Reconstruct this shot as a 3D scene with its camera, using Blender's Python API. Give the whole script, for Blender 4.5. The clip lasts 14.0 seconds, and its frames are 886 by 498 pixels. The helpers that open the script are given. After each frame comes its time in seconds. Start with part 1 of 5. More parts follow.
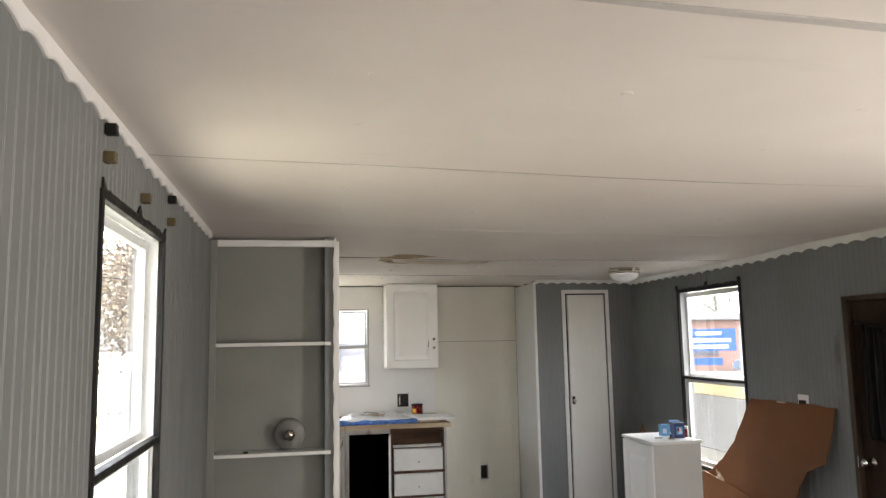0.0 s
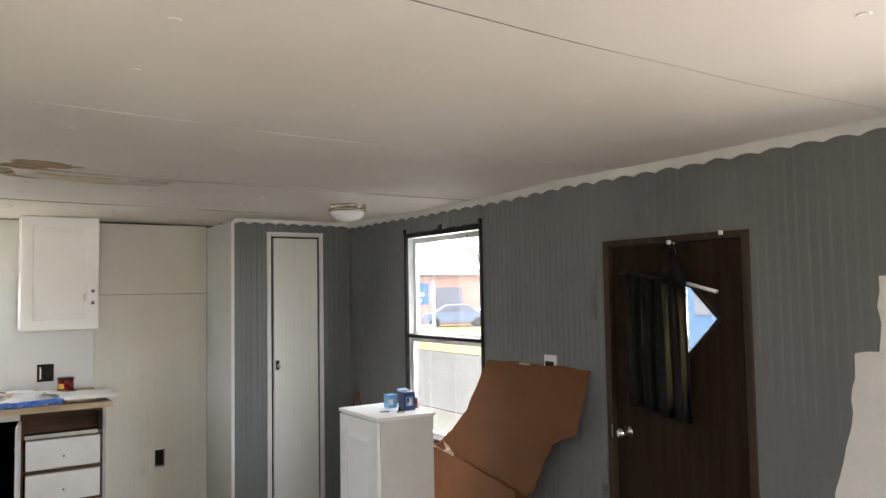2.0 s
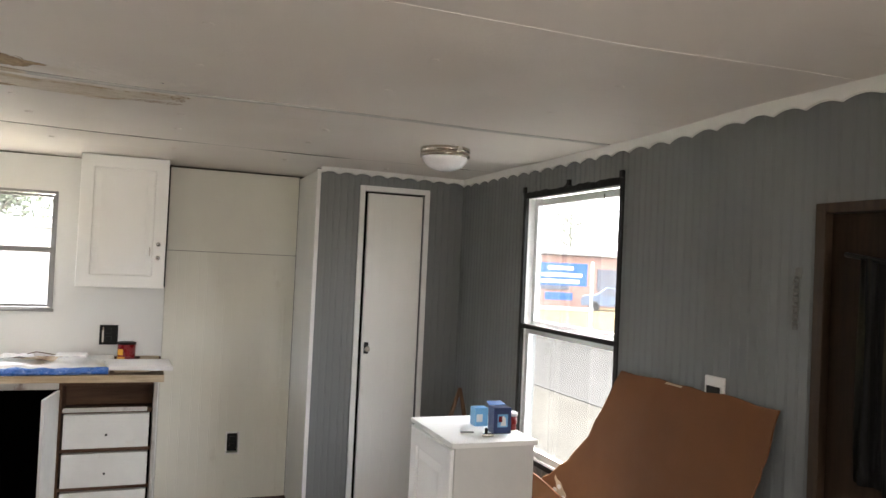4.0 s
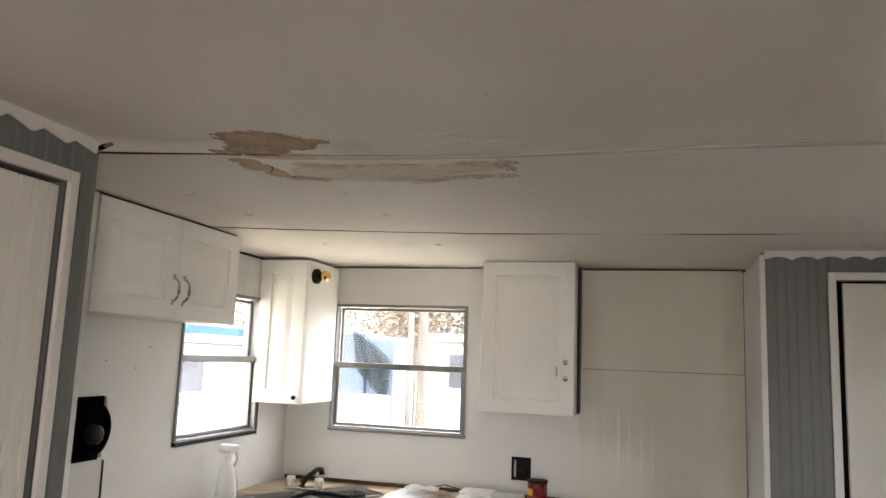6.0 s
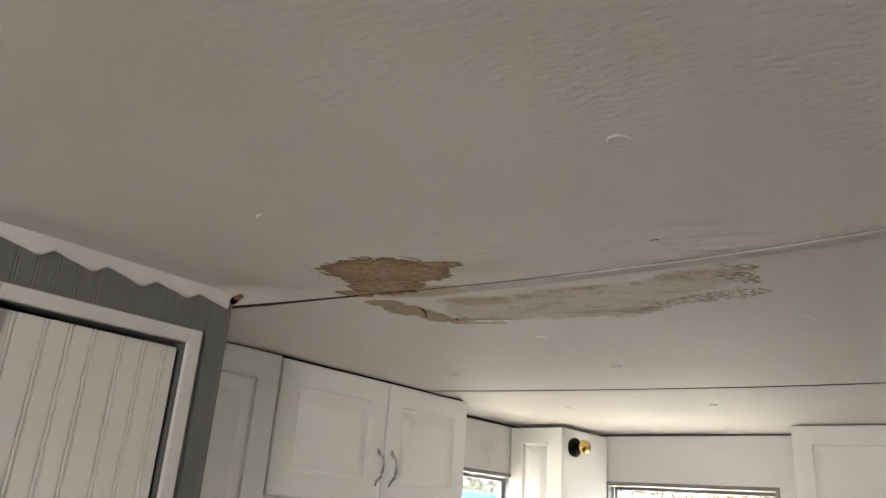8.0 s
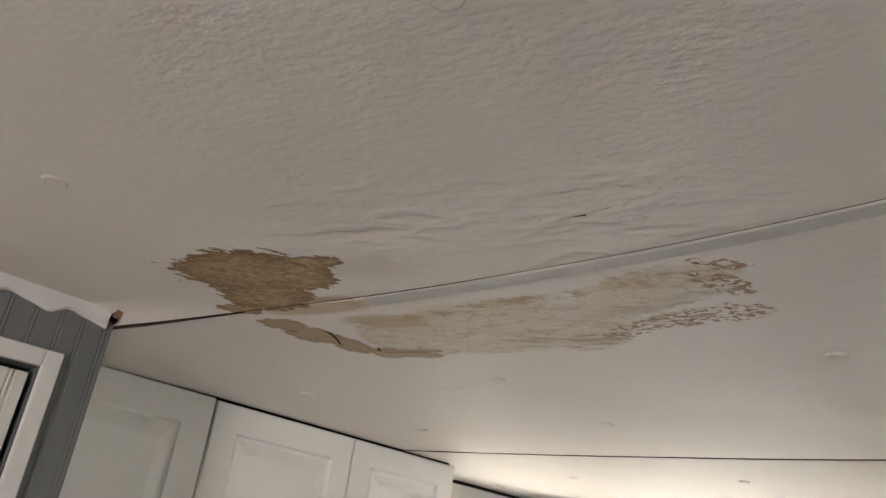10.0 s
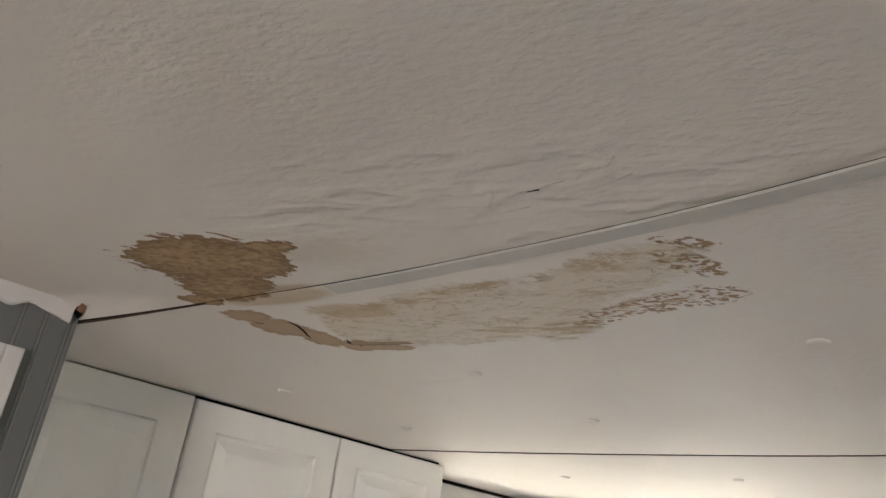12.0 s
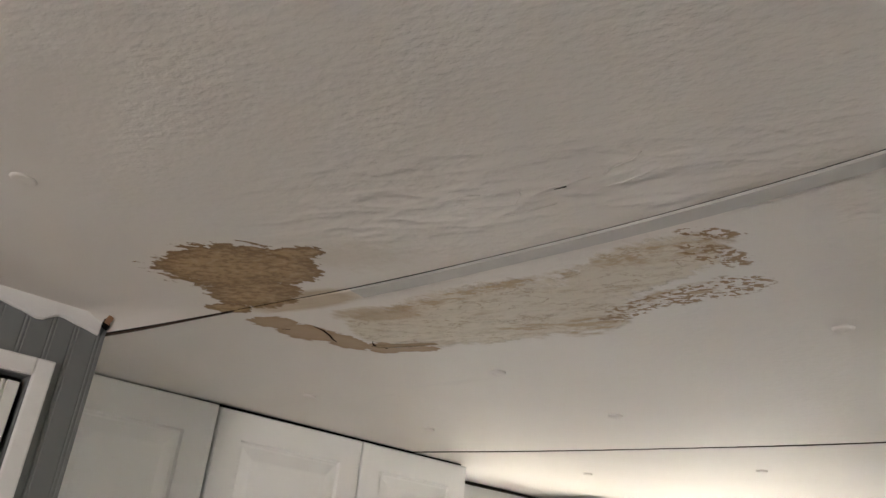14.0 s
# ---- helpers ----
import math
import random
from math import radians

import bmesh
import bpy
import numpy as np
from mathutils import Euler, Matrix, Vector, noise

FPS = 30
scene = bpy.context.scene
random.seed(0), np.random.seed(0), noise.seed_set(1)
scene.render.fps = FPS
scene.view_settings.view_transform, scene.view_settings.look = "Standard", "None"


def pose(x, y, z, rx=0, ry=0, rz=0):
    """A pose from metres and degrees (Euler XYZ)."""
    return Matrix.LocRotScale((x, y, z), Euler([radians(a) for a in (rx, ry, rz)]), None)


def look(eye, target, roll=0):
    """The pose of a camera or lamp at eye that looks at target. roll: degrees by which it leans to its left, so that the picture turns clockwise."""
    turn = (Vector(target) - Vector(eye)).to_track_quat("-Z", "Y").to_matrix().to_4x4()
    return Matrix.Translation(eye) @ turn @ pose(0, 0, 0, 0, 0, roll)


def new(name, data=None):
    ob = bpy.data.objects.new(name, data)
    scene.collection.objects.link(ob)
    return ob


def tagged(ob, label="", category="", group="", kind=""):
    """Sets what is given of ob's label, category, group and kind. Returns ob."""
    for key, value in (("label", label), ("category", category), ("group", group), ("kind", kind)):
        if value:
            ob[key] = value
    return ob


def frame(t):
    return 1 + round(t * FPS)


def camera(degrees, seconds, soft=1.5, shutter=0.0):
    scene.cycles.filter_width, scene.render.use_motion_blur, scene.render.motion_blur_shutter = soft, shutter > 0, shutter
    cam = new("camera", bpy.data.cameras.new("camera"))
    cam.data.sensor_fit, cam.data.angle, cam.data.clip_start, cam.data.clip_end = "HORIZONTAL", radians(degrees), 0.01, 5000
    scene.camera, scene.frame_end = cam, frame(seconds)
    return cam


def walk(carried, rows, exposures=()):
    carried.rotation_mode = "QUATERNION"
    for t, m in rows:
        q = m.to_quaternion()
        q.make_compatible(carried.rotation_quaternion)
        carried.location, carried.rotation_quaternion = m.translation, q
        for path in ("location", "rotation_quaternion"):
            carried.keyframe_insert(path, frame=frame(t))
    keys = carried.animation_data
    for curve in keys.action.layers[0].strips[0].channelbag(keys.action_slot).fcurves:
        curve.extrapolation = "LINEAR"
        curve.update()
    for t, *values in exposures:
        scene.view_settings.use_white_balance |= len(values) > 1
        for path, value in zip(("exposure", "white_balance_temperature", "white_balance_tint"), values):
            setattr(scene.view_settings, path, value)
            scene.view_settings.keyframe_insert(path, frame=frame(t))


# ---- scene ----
cam = camera(61.7, 14.0)
PATH = [
    (0, (0.245, 0.22, 1.596), (0.611, 2.171, 1.843), -1.1),
    (0.5, (0.267, 0.57, 1.598), (0.797, 2.482, 1.851), -2.8),
    (1, (0.408, 0.911, 1.614), (1.084, 2.779, 1.841), -3.2),
    (1.5, (0.481, 1.153, 1.595), (1.397, 2.921, 1.778), -1.5),
    (2, (0.588, 1.365, 1.58), (1.694, 3.027, 1.692), -1.0),
    (2.2, (0.702, 1.466, 1.581), (1.823, 3.121, 1.655), -0.7),
    (4.3, (1.48, 2.431, 1.57), (2.099, 4.332, 1.627), 2.2),
    (4.5, (1.525, 2.546, 1.593), (2.076, 4.467, 1.669), 1.5),
    (5, (1.666, 2.815, 1.6), (1.89, 4.795, 1.768), -0.6),
    (5.5, (1.789, 3.016, 1.618), (1.531, 4.985, 1.852), 0.6),
    (6, (1.813, 3.225, 1.619), (1.277, 5.129, 1.91), 2.2),
    (6.5, (1.805, 3.422, 1.659), (1.152, 5.272, 2.049), 1.8),
    (7, (1.882, 3.589, 1.67), (0.946, 5.284, 2.17), 2.0),
    (7.5, (1.943, 3.745, 1.709), (0.733, 5.23, 2.287), 4.0),
    (8, (1.849, 3.894, 1.722), (0.602, 5.309, 2.386), 4.3),
    (8.5, (1.761, 4.045, 1.734), (0.537, 5.431, 2.496), 6.0),
    (11, (1.817, 4.391, 1.781), (0.429, 5.586, 2.584), 8.1),
    (11.5, (1.801, 4.399, 1.777), (0.437, 5.617, 2.588), 7.7),
    (12, (1.806, 4.406, 1.774), (0.461, 5.639, 2.592), 7.6),
    (12.5, (1.809, 4.403, 1.773), (0.471, 5.641, 2.596), 7.2),
    (13, (1.804, 4.396, 1.768), (0.463, 5.629, 2.594), 6.8),
    (13.5, (1.8, 4.385, 1.766), (0.453, 5.612, 2.591), 6.1),
    (14, (1.798, 4.383, 1.763), (0.44, 5.599, 2.587), 5.9),
]
EXPOSURES = [(0, 5.1, 6700, 13), (1.5, 5.26, 6700, 13), (2.0, 5.3, 6700, 13), (3.5, 5.36, 6800, 14), (4.5, 5.32, 6850, 14), (5, 5.16, 6900, 15), (6, 4.98, 7000, 16), (7.5, 5.2, 6700, 14), (8.5, 5.42, 6550, 13), (11, 5.56, 6500, 15), (14, 5.56, 6500, 15)]
walk(cam, [(t, look(eye, target, roll)) for t, eye, target, roll in PATH], EXPOSURES)

# ---- light ----
world = bpy.data.worlds.new("overcast_world")
scene.world = world
world.use_nodes = True
wn, wl = world.node_tree.nodes, world.node_tree.links
sky = wn.new("ShaderNodeTexSky")
sky.sky_type = "NISHITA"
sky.sun_disc = False
sky.sun_elevation, sky.sun_rotation = radians(75), radians(50)
sky.dust_density, sky.air_density = 4.0, 1.0
pale = wn.new("ShaderNodeHueSaturation")
pale.inputs["Saturation"].default_value = 0.2
wl.new(sky.outputs[0], pale.inputs["Color"])
wl.new(pale.outputs[0], wn["Background"].inputs["Color"])
wn["Background"].inputs["Strength"].default_value = 0.15

sun = new("sun", bpy.data.lights.new("sun", "SUN"))
sun.data.energy, sun.data.angle, sun.data.color = 1.5, radians(25), (1, 0.95, 0.88)
sun.matrix_world = look((5, 7, 24), (0, 3, 0))

# fill lamps added in two assumed, unseen windows behind the walk
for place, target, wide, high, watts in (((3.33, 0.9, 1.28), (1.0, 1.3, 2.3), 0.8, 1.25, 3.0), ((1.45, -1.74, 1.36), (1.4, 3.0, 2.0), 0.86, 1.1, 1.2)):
    lamp_ = new("added_fill_light", bpy.data.lights.new("added_fill_light", "AREA"))
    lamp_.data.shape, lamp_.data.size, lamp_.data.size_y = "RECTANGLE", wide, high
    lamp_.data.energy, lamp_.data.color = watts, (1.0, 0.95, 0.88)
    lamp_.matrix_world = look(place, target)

# ---- materials ----


class Nodes:
    """Short hand for a material's node tree."""

    def __init__(self, name):
        self.mat = bpy.data.materials.new(name)
        self.mat.use_nodes = True
        self.t = self.mat.node_tree
        self.bsdf = self.t.nodes["Principled BSDF"]
        self.pos = self.t.nodes.new("ShaderNodeTexCoord").outputs["Object"]

    def put(self, socket, value):
        if isinstance(value, bpy.types.NodeSocket):
            self.t.links.new(value, socket)
        else:
            socket.default_value = value

    def math(self, op, a, b=0.0, c=0.0):
        n = self.t.nodes.new("ShaderNodeMath")
        n.operation = op
        for s, v in zip(n.inputs, (a, b, c)):
            self.put(s, v)
        return n.outputs[0]

    def mapped(self, loc=(0, 0, 0), rot=0.0, scale=(1, 1, 1)):
        """Coordinates about loc, turned by rot degrees, and divided by scale."""
        n = self.t.nodes.new("ShaderNodeMapping")
        n.vector_type = "TEXTURE"
        n.inputs["Location"].default_value = loc
        n.inputs["Rotation"].default_value = (0, 0, radians(rot))
        n.inputs["Scale"].default_value = scale
        self.t.links.new(self.pos, n.inputs["Vector"])
        return n.outputs[0]

    def noise(self, scale, detail=3.0, vec=None, rough=0.55):
        n = self.t.nodes.new("ShaderNodeTexNoise")
        n.inputs["Scale"].default_value = scale
        n.inputs["Detail"].default_value = detail
        n.inputs["Roughness"].default_value = rough
        self.t.links.new(vec or self.pos, n.inputs["Vector"])
        return n.outputs["Fac"]

    def length(self, vec):
        n = self.t.nodes.new("ShaderNodeVectorMath")
        n.operation = "LENGTH"
        self.t.links.new(vec, n.inputs[0])
        return n.outputs["Value"]

    def ramp(self, v, lo, hi, a=0.0, b=1.0):
        n = self.t.nodes.new("ShaderNodeMapRange")
        n.interpolation_type = "SMOOTHSTEP"
        for s, x in zip(n.inputs, (v, lo, hi, a, b)):
            self.put(s, x)
        return n.outputs[0]

    def mix(self, f, a, b):
        n = self.t.nodes.new("ShaderNodeMix")
        n.data_type = "RGBA"
        for s, x in ((n.inputs["Factor"], f), (n.inputs[6], a), (n.inputs[7], b)):
            self.put(s, (*x, 1) if isinstance(x, tuple) and len(x) == 3 else x)
        return n.outputs[2]

    def bump(self, height, strength=0.3, dist=0.002, under=None):
        n = self.t.nodes.new("ShaderNodeBump")
        n.inputs["Strength"].default_value = strength
        n.inputs["Distance"].default_value = dist
        self.put(n.inputs["Height"], height)
        if under:
            self.t.links.new(under, n.inputs["Normal"])
        return n.outputs[0]

    def done(self, color, rough=0.5, normal=None, metal=0.0, spec=0.5):
        self.put(self.bsdf.inputs["Base Color"], (*color, 1) if isinstance(color, tuple) and len(color) == 3 else color)
        self.put(self.bsdf.inputs["Roughness"], rough)
        self.bsdf.inputs["Metallic"].default_value = metal
        self.bsdf.inputs["Specular IOR Level"].default_value = spec
        if normal:
            self.t.links.new(normal, self.bsdf.inputs["Normal"])
        return self.mat


def shade(c, k):
    return tuple(v * k for v in c)


def surface(name, color, rough=0.5, wear=0.15, size=3.0, grain=60.0, relief=0.15, metal=0.0, stretch=(1, 1, 1), dirt_glint=None, spec=0.5, blotch_from=0.62):
    """A plain material with broad blotches, fine grain and a little relief."""
    n = Nodes(name)
    v = n.mapped(scale=stretch)
    broad, fine = n.noise(size, 4, v), n.noise(grain, 3, v)
    c = n.mix(n.ramp(broad, 0.3, 0.7), shade(color, 1 - wear), color)
    c = n.mix(n.ramp(fine, 0.35, 0.75, 0, 0.5), c, shade(color, 1 - 0.7 * wear))
    if dirt_glint:
        c = n.mix(n.ramp(n.noise(size * 2.3, 6, v, 0.7), blotch_from, blotch_from + 0.16, 0, 0.6), c, dirt_glint)
    r = n.ramp(n.noise(size * 3, 3, v), 0.3, 0.7, max(rough - 0.08, 0.02), min(rough + 0.08, 1.0))
    return n.done(c, r, n.bump(fine, relief, 0.002) if relief else None, metal, spec)


def grain_wood(name, a, b, rough=0.5, axis=2, scale=18.0, spec=0.25):
    n = Nodes(name)
    s = [1, 1, 1]
    s[axis] = 14.0
    v = n.mapped(scale=tuple(s))
    g = n.noise(scale, 6, v, 0.65)
    f = n.noise(scale * 5, 3, v)
    c = n.mix(n.ramp(g, 0.3, 0.7), a, b)
    c = n.mix(n.ramp(f, 0.45, 0.7, 0, 0.4), c, shade(a, 0.6))
    c = n.mix(n.ramp(n.noise(2.5, 3), 0.4, 0.7, 0, 0.3), c, shade(b, 0.75))
    return n.done(c, rough, n.bump(f, 0.15, 0.001), spec=spec)


def ceiling_material():
    """Off-white painted board with an orange-peel skin, dents and two old leak stains."""
    n = Nodes("ceiling_paint")
    GRAIN = 23
    peel, swell, broad = n.noise(120, 3, n.mapped(rot=GRAIN, scale=(1.7, 1, 1))), n.noise(7, 3, n.mapped(scale=(2.2, 1, 1))), n.noise(1.2, 3)
    coarse = n.math("SUBTRACT", n.noise(24, 4, n.mapped(scale=(1.4, 1, 1)), 0.6), 0.5)
    spikes = n.math("SUBTRACT", n.noise(95, 3, n.mapped(rot=GRAIN + 32, scale=(2.2, 1, 1)), 0.6), 0.5)
    ragged = n.math("ADD", n.math("MULTIPLY", coarse, 0.55), n.math("MULTIPLY", spikes, 1.35))

    def blob(x, y, rx, ry, rot=0.0, wild=1.0):
        d = n.length(n.mapped((x, y, 2.13), rot, (rx, ry, 1.0)))
        return n.math("ADD", n.math("SUBTRACT", 1.0, d), n.math("MULTIPLY", ragged, wild))

    def most(*fields):
        out = fields[0]
        for f in fields[1:]:
            out = n.math("MAXIMUM", out, f)
        return out

    paint = n.mix(n.ramp(broad, 0.35, 0.7), (0.69, 0.645, 0.60), (0.74, 0.70, 0.655))
    cells = n.noise(135, 3, n.mapped(rot=GRAIN, scale=(1.9, 1, 1)))
    # the old dry stain south of the joint and its tail under the strip
    dry = most(blob(0.893, 4.792, 0.120, 0.068, 16, 0.8), blob(0.945, 4.838, 0.078, 0.056, 20, 0.6), blob(0.840, 4.872, 0.088, 0.054, 12, 0.65),
               blob(0.745, 4.888, 0.042, 0.018, 25, 0.8), blob(1.022, 4.826, 0.046, 0.017, 28, 1.2))
    wash = most(blob(0.885, 4.932, 0.125, 0.034, 12, 0.15), blob(0.950, 5.022, 0.085, 0.032, 20, 0.5))
    # the torn, still damp stain north of it
    damp = most(blob(0.756, 4.966, 0.046, 0.028, 30, 0.6), blob(0.765, 5.022, 0.056, 0.046, 60, 0.55), blob(0.788, 5.088, 0.036, 0.052, 0, 0.5),
                blob(0.822, 5.146, 0.038, 0.034, 0, 0.55), blob(0.872, 5.174, 0.048, 0.020, 26, 0.8))
    pale = most(blob(1.10, 5.12, 0.235, 0.118, 6, 0.35), blob(1.355, 5.085, 0.125, 0.060, -8, 0.5), blob(0.93, 5.10, 0.10, 0.10, 20, 0.3), blob(1.20, 5.19, 0.06, 0.075, -35, 0.3))
    flecks = most(blob(1.368, 5.190, 0.062, 0.030, -4, 0.8), blob(1.466, 5.048, 0.034, 0.013, 40, 0.9), blob(1.285, 5.195, 0.075, 0.024, -20, 0.6), blob(1.420, 5.195, 0.046, 0.034, 0, 0.7), blob(1.45, 5.10, 0.02, 0.05, -25, 0.7))
    tint = most(blob(1.19, 5.225, 0.055, 0.040, -30, 0.5), blob(1.10, 5.030, 0.17, 0.014, 4, 0.9), blob(1.36, 5.175, 0.055, 0.024, 0, 0.5), blob(1.40, 5.06, 0.08, 0.022, 10, 0.8), blob(1.15, 5.19, 0.10, 0.016, 18, 0.9))
    mottle = n.noise(34, 6, n.mapped(rot=GRAIN - 8, scale=(2.4, 1, 1)), 0.68)
    crackle = n.ramp(n.math("ABSOLUTE", n.math("SUBTRACT", n.noise(48, 4, n.mapped(rot=GRAIN - 6, scale=(2.2, 1, 1)), 0.62), 0.5)), 0.0, 0.035, 1.0, 0.0)
    inside = n.ramp(pale, 0.0, 0.16)
    c = n.mix(n.math("MULTIPLY", inside, 0.75), paint, (0.605, 0.531, 0.420))
    c = n.mix(n.math("MULTIPLY", inside, n.ramp(mottle, 0.53, 0.66, 0, 0.6)), c, (0.416, 0.319, 0.204))
    c = n.mix(n.math("MULTIPLY", inside, n.math("MULTIPLY", crackle, n.ramp(coarse, -0.08, 0.10, 0.2, 0.8))), c, (0.388, 0.296, 0.199))
    c = n.mix(n.math("MULTIPLY", n.ramp(tint, -0.25, 0.35, 0, 0.95), n.ramp(n.noise(60, 5, n.mapped(rot=GRAIN - 8, scale=(2.2, 1, 1)), 0.7), 0.40, 0.60)), c, (0.425, 0.309, 0.185))
    c = n.mix(n.ramp(blob(1.07, 4.87, 0.11, 0.05, 20, 0.9), -0.2, 0.8, 0, 0.3), c, (0.462, 0.370, 0.259))
    c = n.mix(n.ramp(wash, -0.05, 0.35, 0, 0.75), c, n.mix(n.ramp(mottle, 0.42, 0.62), (0.462, 0.347, 0.217), (0.388, 0.277, 0.162)))
    old = n.mix(n.ramp(dry, 0.05, 0.55), (0.235, 0.140, 0.058), (0.405, 0.270, 0.135))
    old = n.mix(n.ramp(mottle, 0.47, 0.64, 0, 0.55), old, (0.285, 0.180, 0.082))
    old = n.mix(n.ramp(cells, 0.48, 0.62, 0, 0.65), old, (0.190, 0.112, 0.048))
    old = n.mix(n.ramp(cells, 0.44, 0.34, 0, 0.35), old, (0.540, 0.420, 0.290))
    c = n.mix(n.ramp(dry, 0.0, 0.045), c, old)
    new_ = n.mix(n.ramp(damp, 0.02, 0.5), (0.332, 0.217, 0.120), (0.407, 0.286, 0.176))
    new_ = n.mix(n.ramp(mottle, 0.45, 0.65, 0, 0.4), new_, (0.351, 0.240, 0.139))
    c = n.mix(n.ramp(damp, 0.0, 0.07), c, new_)
    c = n.mix(n.math("MULTIPLY", n.ramp(flecks, -0.15, 0.1), n.ramp(n.noise(165, 3, n.mapped(rot=GRAIN + 10, scale=(1.6, 1, 1))), 0.50, 0.54, 0, 0.95)), c, (0.259, 0.153, 0.065))
    # faint ageing along the joints and the thin grey scuffs of the old paint
    c = n.mix(n.ramp(n.noise(5, 6, n.mapped(scale=(6, 1, 1)), 0.7), 0.62, 0.75, 0, 0.12), c, (0.323, 0.286, 0.250))
    wet = n.ramp(most(pale, blob(1.34, 4.87, 0.32, 0.10, 22, 0.2)), -0.7, 0.5)
    wrinkle = n.ramp(n.math("ABSOLUTE", n.math("SUBTRACT", n.noise(15, 2, n.mapped(rot=GRAIN, scale=(2.6, 1, 1)), 0.5), 0.5)), 0.0, 0.09, 1.0, 0.0)
    along = n.t.nodes.new("ShaderNodeSeparateXYZ")
    n.t.links.new(n.pos, along.inputs[0])
    rougher = n.math("MULTIPLY", n.ramp(along.outputs["Y"], 3.6, 4.8, 0.10, 1.0), n.ramp(along.outputs["X"], 0.6, 1.6, 0.16, 1.2))
    h = n.bump(n.math("MULTIPLY", peel, rougher), 1.0, 0.0019)
    h = n.bump(swell, 0.15, 0.012, h)
    h = n.bump(n.math("MULTIPLY", n.math("MULTIPLY", wet, wet), wrinkle), 0.65, 0.0040, h)
    h = n.bump(n.math("MULTIPLY", inside, mottle), 0.8, 0.006, h)
    h = n.bump(n.math("MULTIPLY", n.ramp(dry, 0.0, 0.2), cells), 0.7, 0.003, h)
    return n.done(c, 0.62, h, spec=0.35)


def glass_material(name, rough=0.0):
    n = Nodes(name)
    t = n.t
    out = t.nodes["Material Output"]
    clear, gloss, mixer = t.nodes.new("ShaderNodeBsdfTransparent"), t.nodes.new("ShaderNodeBsdfGlossy"), t.nodes.new("ShaderNodeMixShader")
    facing = t.nodes.new("ShaderNodeLayerWeight")
    facing.inputs["Blend"].default_value = 0.5
    shine = n.math("MULTIPLY_ADD", n.math("POWER", facing.outputs["Facing"], 5.0), 0.55, 0.03)
    clear.inputs["Color"].default_value = (0.67, 0.69, 0.70, 1)
    gloss.inputs["Roughness"].default_value = 0.02
    film, veil = t.nodes.new("ShaderNodeBsdfTranslucent"), t.nodes.new("ShaderNodeMixShader")
    film.inputs["Color"].default_value = (0.9, 0.93, 0.94, 1)
    n.put(veil.inputs[0], n.ramp(n.noise(2.5, 3), 0.3, 0.7, 0.006, 0.011))
    t.links.new(clear.outputs[0], veil.inputs[1])
    t.links.new(film.outputs[0], veil.inputs[2])
    t.links.new(shine, mixer.inputs[0])
    t.links.new(veil.outputs[0], mixer.inputs[1])
    t.links.new(gloss.outputs[0], mixer.inputs[2])
    t.links.new(mixer.outputs[0], out.inputs["Surface"])
    return n.mat


def plastic_film(name, color, alpha):
    n = Nodes(name)
    n.bsdf.inputs["Alpha"].default_value = alpha
    return n.done(color, 0.25)


CEIL = ceiling_material()
GREY = surface("grey_wall_paint", (0.152, 0.159, 0.158), 0.5, 0.10, 2.0, 90, 0.12, stretch=(1, 1, 3))
WHITEWALL = surface("kitchen_wall_paint", (0.71, 0.71, 0.69), 0.5, 0.08, 1.6, 70, 0.12, stretch=(1, 1, 2), dirt_glint=(0.55, 0.53, 0.47))
CREAM = surface("alcove_paint", (0.71, 0.695, 0.61), 0.5, 0.10, 2.0, 70, 0.12, stretch=(1, 1, 3), dirt_glint=(0.50, 0.47, 0.39))
TRIM = surface("white_trim_paint", (0.72, 0.71, 0.69), 0.42, 0.10, 6, 60, 0.25)
CAB = surface("white_cabinet_foil", (0.86, 0.86, 0.84), 0.46, 0.03, 2.5, 50, 0.04, spec=0.4)
WORN = surface("worn_white_paint", (0.68, 0.68, 0.66), 0.5, 0.08, 7, 70, 0.2, dirt_glint=(0.50, 0.47, 0.42))
STAINED = surface("stained_white_paint", (0.50, 0.485, 0.455), 0.55, 0.22, 6, 60, 0.2, stretch=(1, 1, 2.5), dirt_glint=(0.10, 0.055, 0.032), blotch_from=0.54)
TARNISH = surface("tarnished_brass", (0.14, 0.105, 0.05), 0.5, 0.3, 20, 90, 0.2, metal=0.4)
SHELF = surface("shelf_paint", (0.205, 0.207, 0.187), 0.5, 0.10, 4, 60, 0.2)
DOORWHITE = surface("ivory_door_paint", (0.72, 0.71, 0.67), 0.45, 0.08, 3, 60, 0.15, stretch=(1, 1, 4), dirt_glint=(0.52, 0.50, 0.44))
BROWN = grain_wood("brown_door_skin", (0.017, 0.0095, 0.0055), (0.032, 0.019, 0.0115), 0.55, spec=0.08)
JAMB = grain_wood("brown_jamb_wood", (0.030, 0.018, 0.011), (0.060, 0.036, 0.021), 0.5)
EASELWOOD = grain_wood("brown_easel_wood", (0.10, 0.055, 0.03), (0.18, 0.10, 0.055), 0.5)
CHAINM = surface("dull_chain_metal", (0.20, 0.195, 0.18), 0.35, 0.3, 30, 90, 0.1, metal=0.8)
BLACKFRAME = surface("dark_bronze_frame", (0.008, 0.0075, 0.007), 0.5, 0.3, 9, 80, 0.2, spec=0.25)
ALU = surface("mill_aluminium", (0.27, 0.27, 0.27), 0.38, 0.15, 8, 90, 0.1, metal=0.85)
VINYL = surface("white_sash", (0.70, 0.72, 0.72), 0.35, 0.06, 5, 60, 0.05)
